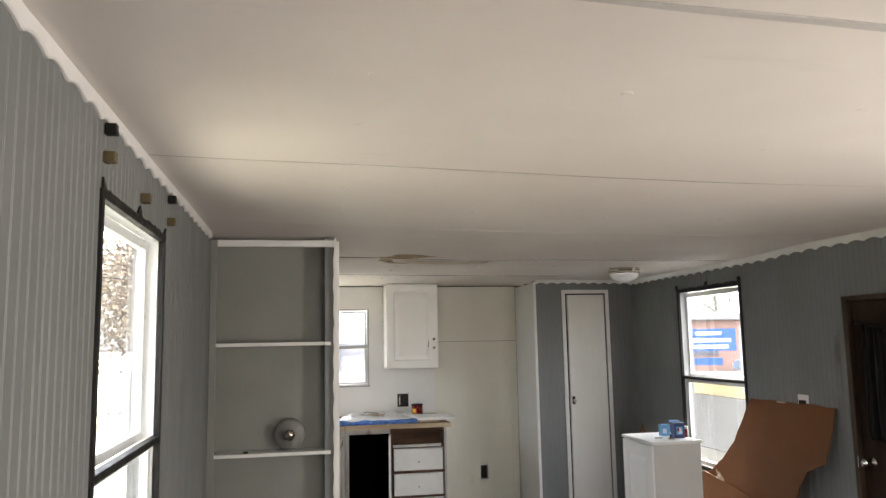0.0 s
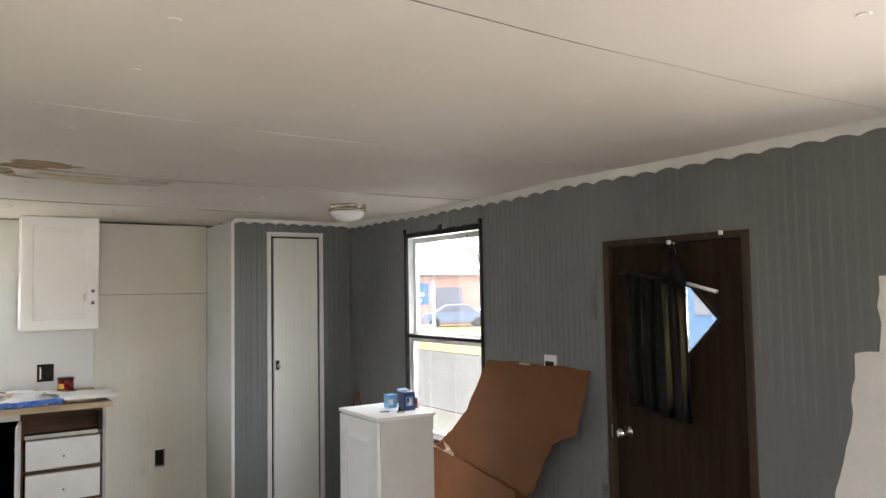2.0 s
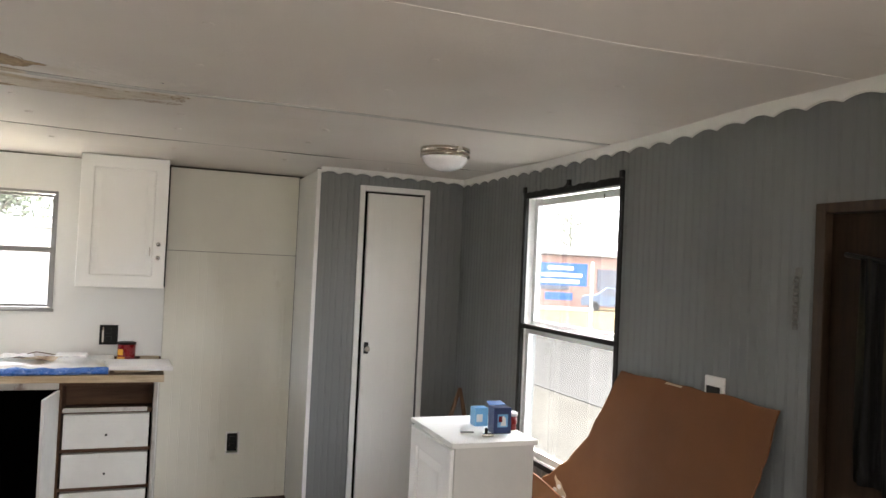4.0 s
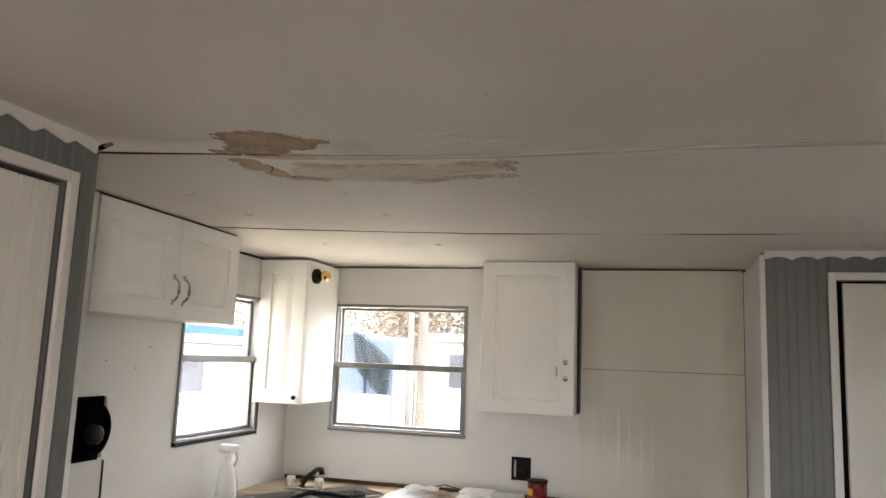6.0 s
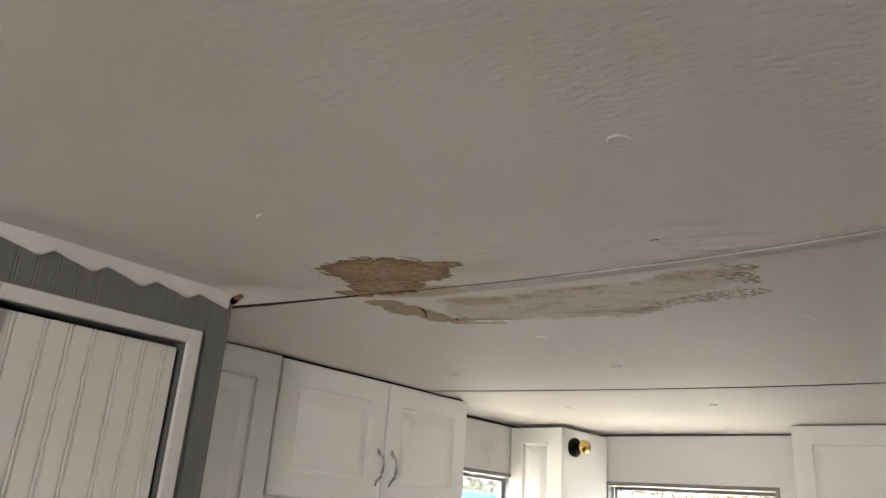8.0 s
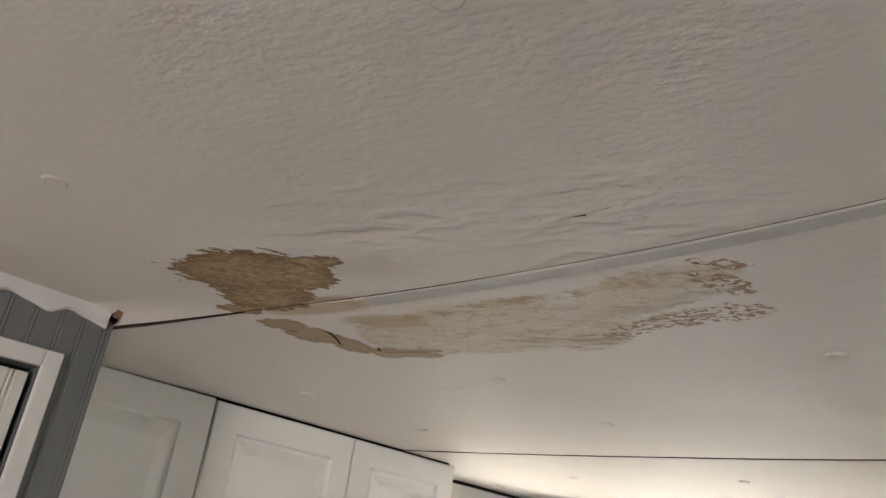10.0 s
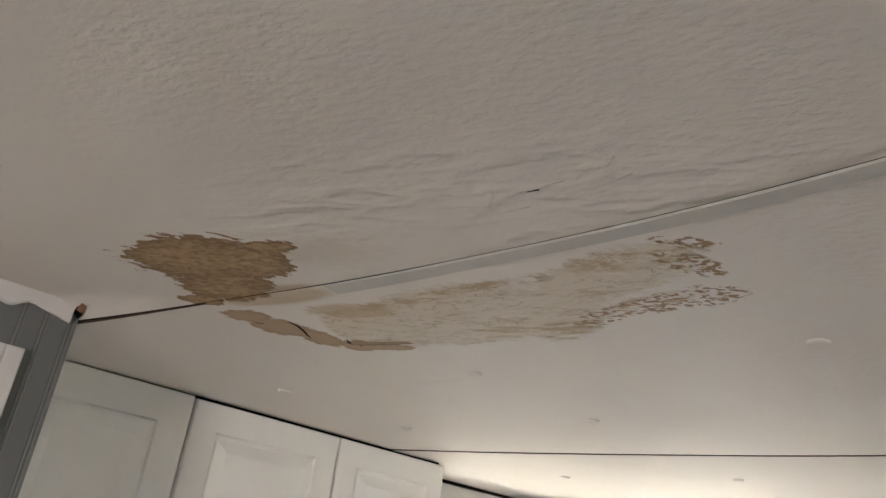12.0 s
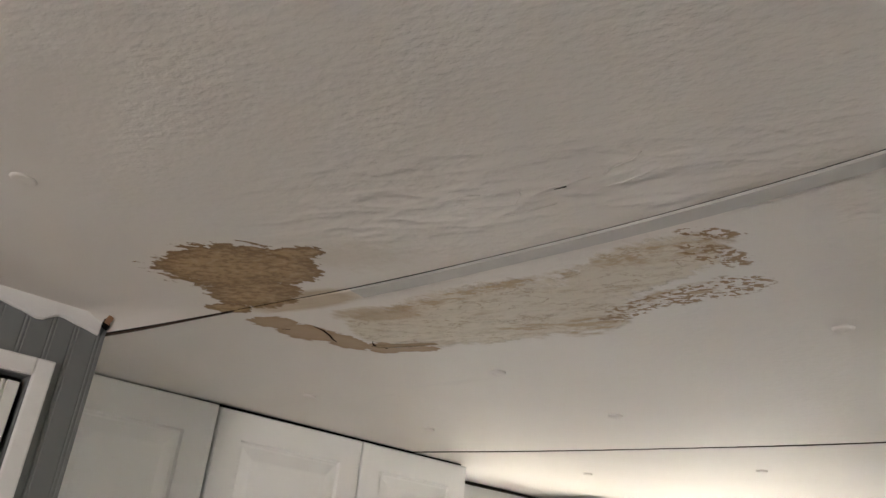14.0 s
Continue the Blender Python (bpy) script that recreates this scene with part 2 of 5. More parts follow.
CHROME = surface("chrome", (0.62, 0.62, 0.62), 0.14, 0.1, 12, 90, 0.0, metal=1.0)
NICKEL = surface("brushed_nickel", (0.50, 0.45, 0.39), 0.24, 0.04, 3, 120, 0.0, metal=1.0)
BRASS = surface("polished_brass", (0.75, 0.50, 0.18), 0.16, 0.1, 12, 90, 0.0, metal=1.0)
BLACK = surface("black_plastic", (0.005, 0.005, 0.005), 0.45, 0.2, 12, 90, 0.05, spec=0.2)
# Near-black stands in for shade inside cavities, gaps and joints; also black fan parts.
SHADEBLACK = surface("shade_and_black_parts", (0.0025, 0.002, 0.0018), 0.9, 0.3, 8, 60, 0.1, spec=0.03)
HARD = surface("brown_hardboard", (0.165, 0.068, 0.026), 0.7, 0.22, 2.2, 160, 0.15, dirt_glint=(0.11, 0.042, 0.015), spec=0.2)
HARDEDGE = surface("torn_board_edge", (0.26, 0.13, 0.06), 0.8, 0.3, 20, 160, 0.4)
PLY = grain_wood("counter_plywood", (0.38, 0.28, 0.175), (0.55, 0.45, 0.325), 0.7, 0)
RAWWOOD = grain_wood("raw_cabinet_wood", (0.055, 0.026, 0.013), (0.12, 0.062, 0.034), 0.6, 0)
STEEL = surface("sink_steel", (0.24, 0.23, 0.21), 0.42, 0.15, 6, 120, 0.03, metal=0.8)
def sheer_cloth(name, color):
    n = Nodes(name)
    t = n.t
    weave = n.noise(22, 3, n.mapped(scale=(1, 1, 30)))
    n.done(color, 0.8, n.bump(n.noise(300, 2), 0.3, 0.001), spec=0.2)
    thin, mixer = t.nodes.new("ShaderNodeBsdfTranslucent"), t.nodes.new("ShaderNodeMixShader")
    thin.inputs["Color"].default_value = (0.18, 0.16, 0.105, 1)
    n.put(mixer.inputs[0], n.ramp(weave, 0.50, 0.63, 0.01, 0.5))
    t.links.new(n.bsdf.outputs[0], mixer.inputs[1])
    t.links.new(thin.outputs[0], mixer.inputs[2])
    t.links.new(mixer.outputs[0], t.nodes["Material Output"].inputs["Surface"])
    return n.mat


SHEER = sheer_cloth("thin_black_cloth", (0.006, 0.006, 0.006))
CLOTHDARK = surface("black_curtain_cloth", (0.006, 0.006, 0.007), 0.8, 0.3, 6, 300, 0.35, spec=0.2)
FLOORM = grain_wood("brown_floor_vinyl", (0.05, 0.029, 0.018), (0.10, 0.062, 0.04), 0.55, 1, 12)
GLASS = glass_material("window_glass")
# Pale blue blotches paint highlights into the crumpled wrap's colour.
BLUEBAG = surface("blue_plastic_wrap", (0.06, 0.18, 0.56), 0.28, 0.25, 14, 40, 0.6, dirt_glint=(0.35, 0.50, 0.80), blotch_from=0.52)
PAPER = surface("white_paper", (0.76, 0.75, 0.74), 0.6, 0.08, 12, 80, 0.2)
REDCAN = surface("red_can", (0.17, 0.006, 0.010), 0.3, 0.12, 10, 60, 0.05)
YELLOW = surface("yellow_print", (0.75, 0.42, 0.04), 0.4, 0.1, 14, 60, 0.0)
BLUEBOX = surface("blue_carton", (0.035, 0.16, 0.45), 0.4, 0.15, 14, 60, 0.05)
PALEBLUE = surface("pale_blue_carton", (0.16, 0.42, 0.70), 0.4, 0.15, 14, 60, 0.05)
NAVY = surface("navy_carton", (0.02, 0.045, 0.15), 0.4, 0.2, 14, 60, 0.05)
OPAL = surface("opal_glass", (0.82, 0.82, 0.85), 0.2, 0.03, 8, 60, 0.0)
BOTTLE = plastic_film("clear_bottle_plastic", (0.80, 0.84, 0.84), 0.45)
BATTEN = surface("grey_white_batten", (0.50, 0.485, 0.46), 0.5, 0.10, 8, 90, 0.2)
ROOFM = surface("roof_boards", (0.10, 0.08, 0.06), 0.9, 0.3, 4, 40, 0.3)
FLAPM = surface("damp_paper_flap", (0.44, 0.32, 0.20), 0.12, 0.2, 40, 120, 0.1, spec=0.7)
# Brown board edge, kept dark to paint the shade line of open joints.
SHADEEDGE = surface("shaded_board_edge", (0.06, 0.042, 0.03), 0.9, 0.3, 20, 120, 0.3, spec=0.1)
TEAR = surface("torn_ceiling_paper", (0.55, 0.43, 0.30), 0.7, 0.2, 20, 120, 0.4)
CLAYGLASS = surface("smoked_glass", (0.22, 0.22, 0.21), 0.15, 0.25, 20, 60, 0.0)
# ---- mesh helpers ----


def bm_box(x0, x1, y0, y1, z0, z1, bevel=0.0, bm=None):
    bm = bm or bmesh.new()
    vs = [bm.verts.new((x, y, z)) for x in (x0, x1) for y in (y0, y1) for z in (z0, z1)]
    fs = [bm.faces.new([vs[i] for i in f]) for f in ((0, 1, 3, 2), (4, 6, 7, 5), (0, 4, 5, 1), (2, 3, 7, 6), (0, 2, 6, 4), (1, 5, 7, 3))]
    if bevel:
        es = {e for f in fs for e in f.edges}
        bmesh.ops.bevel(bm, geom=list(es), offset=bevel, segments=2, affect="EDGES", profile=0.6)
    return bm


def lathe(profile, seg=32, axis=(0, 0, 1), at=(0, 0, 0), bm=None):
    """A turned body: profile of (radius, height) along axis."""
    bm = bm or bmesh.new()
    turn = Vector((0, 0, 1)).rotation_difference(Vector(axis)).to_matrix()
    rings = []
    for r, h in profile:
        ring = []
        for k in range(seg):
            a = 2 * math.pi * k / seg
            ring.append(bm.verts.new(turn @ Vector((r * math.cos(a), r * math.sin(a), h)) + Vector(at)))
        rings.append(ring)
    for a, b in zip(rings, rings[1:]):
        for k in range(seg):
            bm.faces.new((a[k], a[(k + 1) % seg], b[(k + 1) % seg], b[k]))
    bm.faces.new(list(reversed(rings[0])))
    bm.faces.new(rings[-1])
    bmesh.ops.recalc_face_normals(bm, faces=bm.faces)
    for f in bm.faces:
        f.smooth = True
    return bm


def tube(points, radius, seg=10, bm=None):
    bm = bm or bmesh.new()
    pts = [Vector(p) for p in points]
    rings = []
    for i, p in enumerate(pts):
        d = (pts[min(i + 1, len(pts) - 1)] - pts[max(i - 1, 0)]).normalized()
        side = d.cross((0, 0, 1) if abs(d.z) < 0.9 else (1, 0, 0)).normalized()
        up = side.cross(d)
        r = radius[i] if isinstance(radius, (list, tuple)) else radius
        rings.append([bm.verts.new(p + r * (math.cos(2 * math.pi * k / seg) * side + math.sin(2 * math.pi * k / seg) * up)) for k in range(seg)])
    for a, b in zip(rings, rings[1:]):
        for k in range(seg):
            bm.faces.new((a[k], a[(k + 1) % seg], b[(k + 1) % seg], b[k]))
    bm.faces.new(list(reversed(rings[0])))
    bm.faces.new(rings[-1])
    bmesh.ops.recalc_face_normals(bm, faces=bm.faces)
    for f in bm.faces:
        f.smooth = True
    return bm


def prism(outline, lift, bm=None):
    """A plate from an outline of points, thickened by the vector lift."""
    bm = bm or bmesh.new()
    lift = Vector(lift)
    a = [bm.verts.new(p) for p in outline]
    b = [bm.verts.new(Vector(p) + lift) for p in outline]
    bm.faces.new(a)
    bm.faces.new(list(reversed(b)))
    for i in range(len(a)):
        j = (i + 1) % len(a)
        bm.faces.new((a[j], a[i], b[i], b[j]))
    bmesh.ops.recalc_face_normals(bm, faces=bm.faces)
    return bm


def part(name, bm, material, parent=None, label=""):
    """Links a bmesh as one mesh object, under a thing or a part."""
    me = bpy.data.meshes.new(name)
    bm.to_mesh(me)
    bm.free()
    me.materials.append(material)
    ob = new(name, me)
    if parent:
        ob.parent = parent
        ob.matrix_parent_inverse = parent.matrix_world.inverted()
    return tagged(ob, label)


def thing(name, at, label, category, group="", kind=""):
    ob = new(name)
    ob.empty_display_size = 0.05
    ob.location = at
    bpy.context.view_layer.update()
    return tagged(ob, label, category, group, kind)


def raised_door(u0, u1, z0, z1, to, thick=0.019, rail=0.070):
    """A routed raised-panel door; to(u, z, d) gives the place d in front of the carcass."""
    bm = bmesh.new()
    loops = []
    for inset, d in ((0, 0), (0, thick - 0.003), (0.003, thick), (rail, thick), (rail + 0.004, thick - 0.010), (rail + 0.012, thick - 0.0105), (rail + 0.040, thick - 0.0025), (rail + 0.044, thick - 0.0015)):
        loops.append([bm.verts.new(to(u, z, d)) for u, z in ((u0 + inset, z0 + inset), (u1 - inset, z0 + inset), (u1 - inset, z1 - inset), (u0 + inset, z1 - inset))])
    for a, b in zip(loops, loops[1:]):
        for k in range(4):
            bm.faces.new((a[k], a[(k + 1) % 4], b[(k + 1) % 4], b[k]))
    bm.faces.new(loops[-1])
    bm.faces.new(list(reversed(loops[0])))
    bmesh.ops.recalc_face_normals(bm, faces=bm.faces)
    return bm


def arch_pull(p, up, out, length=0.11, reach=0.03):
    """A bowed wire pull standing off a door at p."""
    p, up, out = Vector(p), Vector(up), Vector(out)
    pts, radii = [], []
    for s, h, r in ((-0.5, 0.10, 0.0025), (-0.46, 0.14, 0.0052), (-0.38, 0.22, 0.0068), (-0.32, 0.50, 0.0048), (-0.25, 0.88, 0.0045), (-0.15, 1.0, 0.0048), (0.0, 1.04, 0.0062),
                    (0.15, 1.0, 0.0048), (0.25, 0.88, 0.0045), (0.32, 0.50, 0.0048), (0.38, 0.22, 0.0068), (0.46, 0.14, 0.0052), (0.5, 0.10, 0.0025)):
        pts.append(p + up * s * length + out * reach * h)
        radii.append(r)
    return tube(pts, radii, 8)


def rects(u0, u1, z0, z1, holes):
    """The rectangles of a wall that are left round its openings."""
    us = sorted({u0, u1, *[h[0] for h in holes], *[h[1] for h in holes]})
    zs = sorted({z0, z1, *[h[2] for h in holes], *[h[3] for h in holes]})
    for a, b in zip(us, us[1:]):
        for c, d in zip(zs, zs[1:]):
            if not any(h[0] - 1e-6 <= a and b <= h[1] + 1e-6 and h[2] - 1e-6 <= c and d <= h[3] + 1e-6 for h in holes):
                yield a, b, c, d


def panelled(bm, u0, u1, z0, z1, to, grooves, width=0.0036, depth=0.0014):
    """A sheet with upright grooves; to(u, z, d) with d in front of the wall."""
    cuts = [(u0, 0.0)]
    for g in grooves:
        if u0 + width < g < u1 - width:
            cuts += [(g - width / 2, 0.0), (g - width / 5, -depth), (g + width / 5, -depth), (g + width / 2, 0.0)]
    cuts.append((u1, 0.0))
    lo = [bm.verts.new(to(u, z0, d)) for u, d in cuts]
    hi = [bm.verts.new(to(u, z1, d)) for u, d in cuts]
    for k in range(len(cuts) - 1):
        bm.faces.new((lo[k], lo[k + 1], hi[k + 1], hi[k]))


def groove_places(u0, u1, pitch=0.042, pair=0.0065, seed=1):
    rng = random.Random(seed)
    out, u = [], u0 + 0.03
    while u < u1:
        out += [u, u + pair]
        u += pitch * rng.uniform(0.86, 1.14)
    return out


def build_wall(name, material, to, u0, u1, z0, z1, holes, thick, grooves=(), skin=0.006, label="", depth=0.0014):
    """A wall with thickness and real openings, faced with grooved panelling."""
    bm = bmesh.new()
    for a, b, c, d in rects(u0, u1, z0, z1, holes):
        panelled(bm, a, b, c, d, to, grooves, depth=depth)
        v = [bm.verts.new(to(u, z, q)) for u in (a, b) for z in (c, d) for q in (-skin, -thick)]
        for f in ((0, 1, 3, 2), (4, 6, 7, 5), (0, 4, 5, 1), (2, 3, 7, 6), (0, 2, 6, 4), (1, 5, 7, 3)):
            bm.faces.new([v[i] for i in f])
    bmesh.ops.recalc_face_normals(bm, faces=bm.faces)
    return tagged(part(name, bm, material), label, "wall", kind="structure")


def scalloped(name, to, u0, u1, ztop, drop=0.05, period=0.128, thick=0.009, smooth=False, label="white scalloped wooden moulding under the ceiling"):
    """A moulding with a wavy lower edge; ztop(u) is its top."""
    bm = bmesh.new()
    steps = max(6, int((u1 - u0) / period * 10))
    rows = []
    for k in range(steps + 1):
        u = u0 + (u1 - u0) * k / steps
        ph = (u / period) % 1.0
        low = ztop(u) - drop + 0.016 * (0.5 + 0.5 * math.sin(2 * math.pi * ph + 0.6 * math.sin(2 * math.pi * ph)) if smooth else abs(math.sin(math.pi * ph)) ** 0.8) + 0.003 * noise.noise((u * 9, 0, 1))
        rows.append([bm.verts.new(to(u, z, d)) for z, d in ((ztop(u), 0.0), (ztop(u), thick), (low + 0.004, thick), (low, thick * 0.6), (low, 0.0))])
    for a, b in zip(rows, rows[1:]):
        for k in range(4):
            bm.faces.new((a[k], b[k], b[k + 1], a[k + 1]))
    for r in (rows[0], rows[-1]):
        bm.faces.new(r)
    bmesh.ops.recalc_face_normals(bm, faces=bm.faces)
    return tagged(part(name, bm, TRIM), label, "moulding", kind="structure")

# ---- the shell of the home ----
XL, XR, YK, YC, YB = -0.235, 3.215, 7.26, 6.645, -1.7
SEAMS = (-1.10, 0.10, 1.315, 2.555, 3.79, 5.0, 6.195)
GAPS = (0.002, 0.002, 0.002, 0.0025, 0.001, 0.001, 0.005)
STEPS = (0.004, 0.006, 0.003, 0.0010, 0.001, 0.003, 0.0024)


def fade(v, a, b):
    s = min(1.0, max(0.0, (v - a) / (b - a)))
    return s * s * (3 - 2 * s)


def ceil_z(x, y):
    """The underside of the ceiling, which leans a little and sags about the leak."""
    living = 1 - fade(y, 4.1, 4.7)
    lean_ = living * 0.026 * max(0.0, 1.6 - x)
    if 4.1 < y < seam_y(5, x) + 0.0005:
        lean_ = max(lean_, 0.024 * (1 - fade(x, 0.42, 0.80)) * fade(seam_y(5, x) - y, 0.0, 0.05) * fade(y, 4.1, 4.3))
    z = 2.132 + lean_ - 0.004 * max(0.0, x - 1.6) + living * 0.016 * fade(x, 2.3, 3.2)
    z -= 0.012 * math.exp(-((x - 1.15) / 0.45) ** 2 - ((y - 5.12) / 0.16) ** 2)
    return z + 0.004 * noise.noise((x * 1.3, y * 1.7, 0.0))


def seam_y(k, x):
    bend = fade(SEAMS[k], 4.2, 4.9)
    return SEAMS[k] - bend * 0.17 * (max(0.0, 1.65 - x) / 1.25) ** 1.6 + 0.004 * noise.noise((x * 2.5, k * 5.0, 3.0))


def lift_at(k, x):
    """How far a joint stands open along its length."""
    if k == 3:
        return 0.4 + 0.4 * fade(x, 0.9, 1.3) - 0.75 * fade(x, 1.6, 2.1)
    if k == 6:
        return 1.0 - 0.85 * fade(x, 1.35, 1.7) + 0.7 * (fade(x, 1.88, 1.95) - fade(x, 2.3, 2.36)) + 0.8 * (fade(x, 2.92, 2.95) - fade(x, 3.03, 3.06))
    return 0.2 + 0.8 * fade(x, 0.5, 1.3)


def surf_z(x, y):
    """The ceiling with the small drop of each sheet at its near joint."""
    k = max((q for q in range(len(SEAMS)) if seam_y(q, x) <= y), default=None)
    z = ceil_z(x, y)
    if k is not None:
        z -= STEPS[k] * lift_at(k, x) * math.exp(-(y - seam_y(k, x)) / 0.35)
    if k == 5:
        z -= 0.005 * (1 - fade(x, 0.42, 0.80)) * math.exp(-(y - seam_y(5, x)) / 0.12)
    return z


def left(u, z, d):
    return (XL + d, u, z)


def right(u, z, d):
    return (XR - d, u, z)


def back(u, z, d):
    return (u, YK - d, z)


def closet(u, z, d):
    return (u, YC - d, z)


def rear(u, z, d):
    return (u, YB + d, z)


def inner(u, z, d):
    return (0.40 + d, u, z)


def alcove(u, z, d):
    return (2.275 - d, u, z)


def build_ceiling():
    """Sheets from joint to joint, each with turned-up edges and painted nail caps, as one mesh."""
    bm = bmesh.new()
    nx = 64
    edges = (None, *range(len(SEAMS)), None)
    for a, b in zip(edges, edges[1:]):
        ny = 26
        grid = []
        for j in range(ny + 1):
            row = []
            for i in range(nx + 1):
                x = XL - 0.02 + (XR - XL + 0.04) * i / nx
                y0 = YB if a is None else seam_y(a, x) + 0.001 + (GAPS[a] + (0.004 * (1 - fade(x, 0.7, 0.95)) if a == 5 else 0.0)) * (lift_at(a, x) if a in (3, 6) else 1.0) * (0.5 + noise.noise((x * 1.7, a * 3.0, 8.0)))
                y1 = YK + 0.03 if b is None else seam_y(b, x) - 0.0006
                s = min(max(j, 0), ny) / ny
                s = fade(s, 0, 1) * 0.5 + s * 0.5
                y = y0 + (y1 - y0) * s
                row.append(bm.verts.new((x, y, surf_z(x, y))))
            grid.append(row)
        for r, q in zip(grid, grid[1:]):
            for i in range(nx):
                bm.faces.new((r[i], q[i], q[i + 1], r[i + 1])).smooth = True
        for row, joint in ((grid[0], a), (grid[-1], b)):
            low = [bm.verts.new(v.co + Vector((0, 0, 0.0002))) for v in row]
            high = [bm.verts.new(v.co + Vector((0, 0, 0.03))) for v in row]
            for i in range(nx):
                # Joints 3, 5 and 6 get the dark edge that paints their shade.
                bm.faces.new((low[i], low[i + 1], high[i + 1], high[i])).material_index = int(joint in (3, 5, 6))
    caps = []
    for y in (-1.5, -0.6, 0.5, 0.95, 1.745, 2.125, 2.92, 3.32):
        caps += [(0.39, y), (0.965, y), (1.57, y), (2.14, y), (2.72, y)]
    for y in (4.165, 4.58, 5.42, 5.80, 6.50):
        for x in (0.345, 0.885, 1.467, 2.055, 2.65):
            if not (y < 4.6 and x < 0.6):
                caps.append((x + (0.03 if y < 5 else 0), y - (0.10 * max(0.0, 1.47 - x) / 1.12)))
    for n, (x, y) in enumerate(caps):
        wob = Vector((0.006 * noise.noise((n, 0, 0)), 0.006 * noise.noise((0, n, 0)), 0))
        r = 0.0150 + 0.0025 * noise.noise((n * 1.7, 2, 0))
        f = 1.3 if y > 5 else 0.6
        lathe([(r * 1.08, 0.003), (r, -0.0022 * f), (r * 0.85, -0.0045 * f), (r * 0.68, -0.0028 * f), (r * 0.3, -0.0034 * f), (0.001, -0.0042 * f)], 14, at=(x + wob.x, y + wob.y, surf_z(x, y) + 0.0005), bm=bm)
    sheets = part("ceiling", bm, CEIL)
    sheets.data.materials.append(SHADEEDGE)
    tagged(sheets, "off-white painted sheet ceiling with brown leak stains and open joints", "ceiling", kind="structure")


build_ceiling()


def strip_start(k, x):
    """How far north of a joint its cover strip begins."""
    slit = 0.0015 * max(0.6, 0.8 + 0.9 * noise.noise((x * 6.0, k * 2.0, 4.0)))
    if k == 5:
        slit = slit * (1 - 0.85 * fade(x, 0.50, 0.62) * (1 - fade(x, 0.88, 0.98))) * (1 - 0.75 * fade(x, 1.05, 1.30)) + 0.004 * (1 - fade(x, 0.42, 0.52))
    return slit


def ceiling_batten(k, x0, x1, widths, paint=None):
    """A flat painted strip beside an open joint, with its width from place to place."""
    bm = bmesh.new()
    prev = None
    for i in range(121):
        x = x0 + (x1 - x0) * i / 120
        w_ = widths[0]
        for (xa, xb, wa, wb) in widths[1]:
            w_ += (wb - wa) * fade(x, xa, xb)
        y0 = seam_y(k, x) + strip_start(k, x)
        za, zb = surf_z(x, y0), surf_z(x, y0 + w_)
        row = [bm.verts.new(p) for p in ((x, y0, za + 0.0035), (x, y0, za - 0.0006), (x, y0 + w_, zb - 0.0020), (x, y0 + w_, zb + 0.01))]
        if prev:
            for q in range(3):
                bm.faces.new((prev[q], prev[q + 1], row[q + 1], row[q]))
        prev = row
    bmesh.ops.recalc_face_normals(bm, faces=bm.faces)
    tagged(part("ceiling_batten", bm, paint or BATTEN), "narrow painted strip beside an open ceiling joint", "batten", kind="structure")


def joint_gap(k, x0, x1):
    """A near-black strip painting the shade in the slot between two ceiling sheets."""
    bm = bmesh.new()
    prev = None
    for i in range(121):
        x = x0 + (x1 - x0) * i / 120
        y0 = seam_y(k, x)
        if k == 5:
            near = surf_z(x, y0 - 0.0008)
            z, lo, hi = near - 0.0007 + 0.0003 * fade(x, 1.10, 1.25), -0.0003, strip_start(k, x) + 0.0003
        else:
            z, lo, hi = ceil_z(x, y0) + 0.004, -0.006, 0.006
        row = [bm.verts.new(p) for p in ((x, y0 + lo, z), (x, y0 + hi, z), (x, y0 + hi, z + 0.003), (x, y0 + lo, z + 0.003))]
        if prev:
            for q in range(4):
                bm.faces.new((prev[q], prev[(q + 1) % 4], row[(q + 1) % 4], row[q]))
        prev = row
    bmesh.ops.recalc_face_normals(bm, faces=bm.faces)
    tagged(part("ceiling_joint", bm, SHADEBLACK), "near-black strip painted as the shade of an open ceiling joint", "joint", kind="structure")


for k_, x0_, x1_ in ((2, XL, XR), (3, XL, 2.3), (5, 0.40, XR), (6, XL, XR)):
    joint_gap(k_, x0_, x1_)
STRIP = (0.012, ((0.45, 0.72, 0.0, 0.014), (0.95, 1.3, 0.014, 0.008)))
ceiling_batten(5, 0.74, 0.99, STRIP, CEIL)
ceiling_batten(5, 0.9902, XR - 0.02, STRIP)
ceiling_batten(2, XL + 0.01, XR - 0.02, (0.014, ((0.55, 1.15, 0.0, 0.006),)))

# Unseen slab and boards, added to keep daylight out of the ceiling gaps.
tagged(part("roof", bm_box(XL - 0.14, XR + 0.14, YB - 0.14, YK + 0.14, 2.20, 2.30), ROOFM), "unseen dark roof boards that keep daylight out above the ceiling sheets", "roof", kind="structure")
bm = bm_box(XL - 0.15, XL - 0.09, YB - 0.15, YK + 0.15, 2.0, 2.21)
bm_box(XR + 0.09, XR + 0.15, YB - 0.15, YK + 0.15, 2.0, 2.21, bm=bm)
bm_box(XL - 0.09, XR + 0.09, YK + 0.09, YK + 0.15, 2.0, 2.21, bm=bm)
bm_box(XL - 0.09, XR + 0.09, YB - 0.15, YB - 0.09, 2.0, 2.21, bm=bm)
tagged(part("light_block_board", bm, ROOFM), "unseen dark board added to block light at the top of the outer walls", "board", kind="structure")
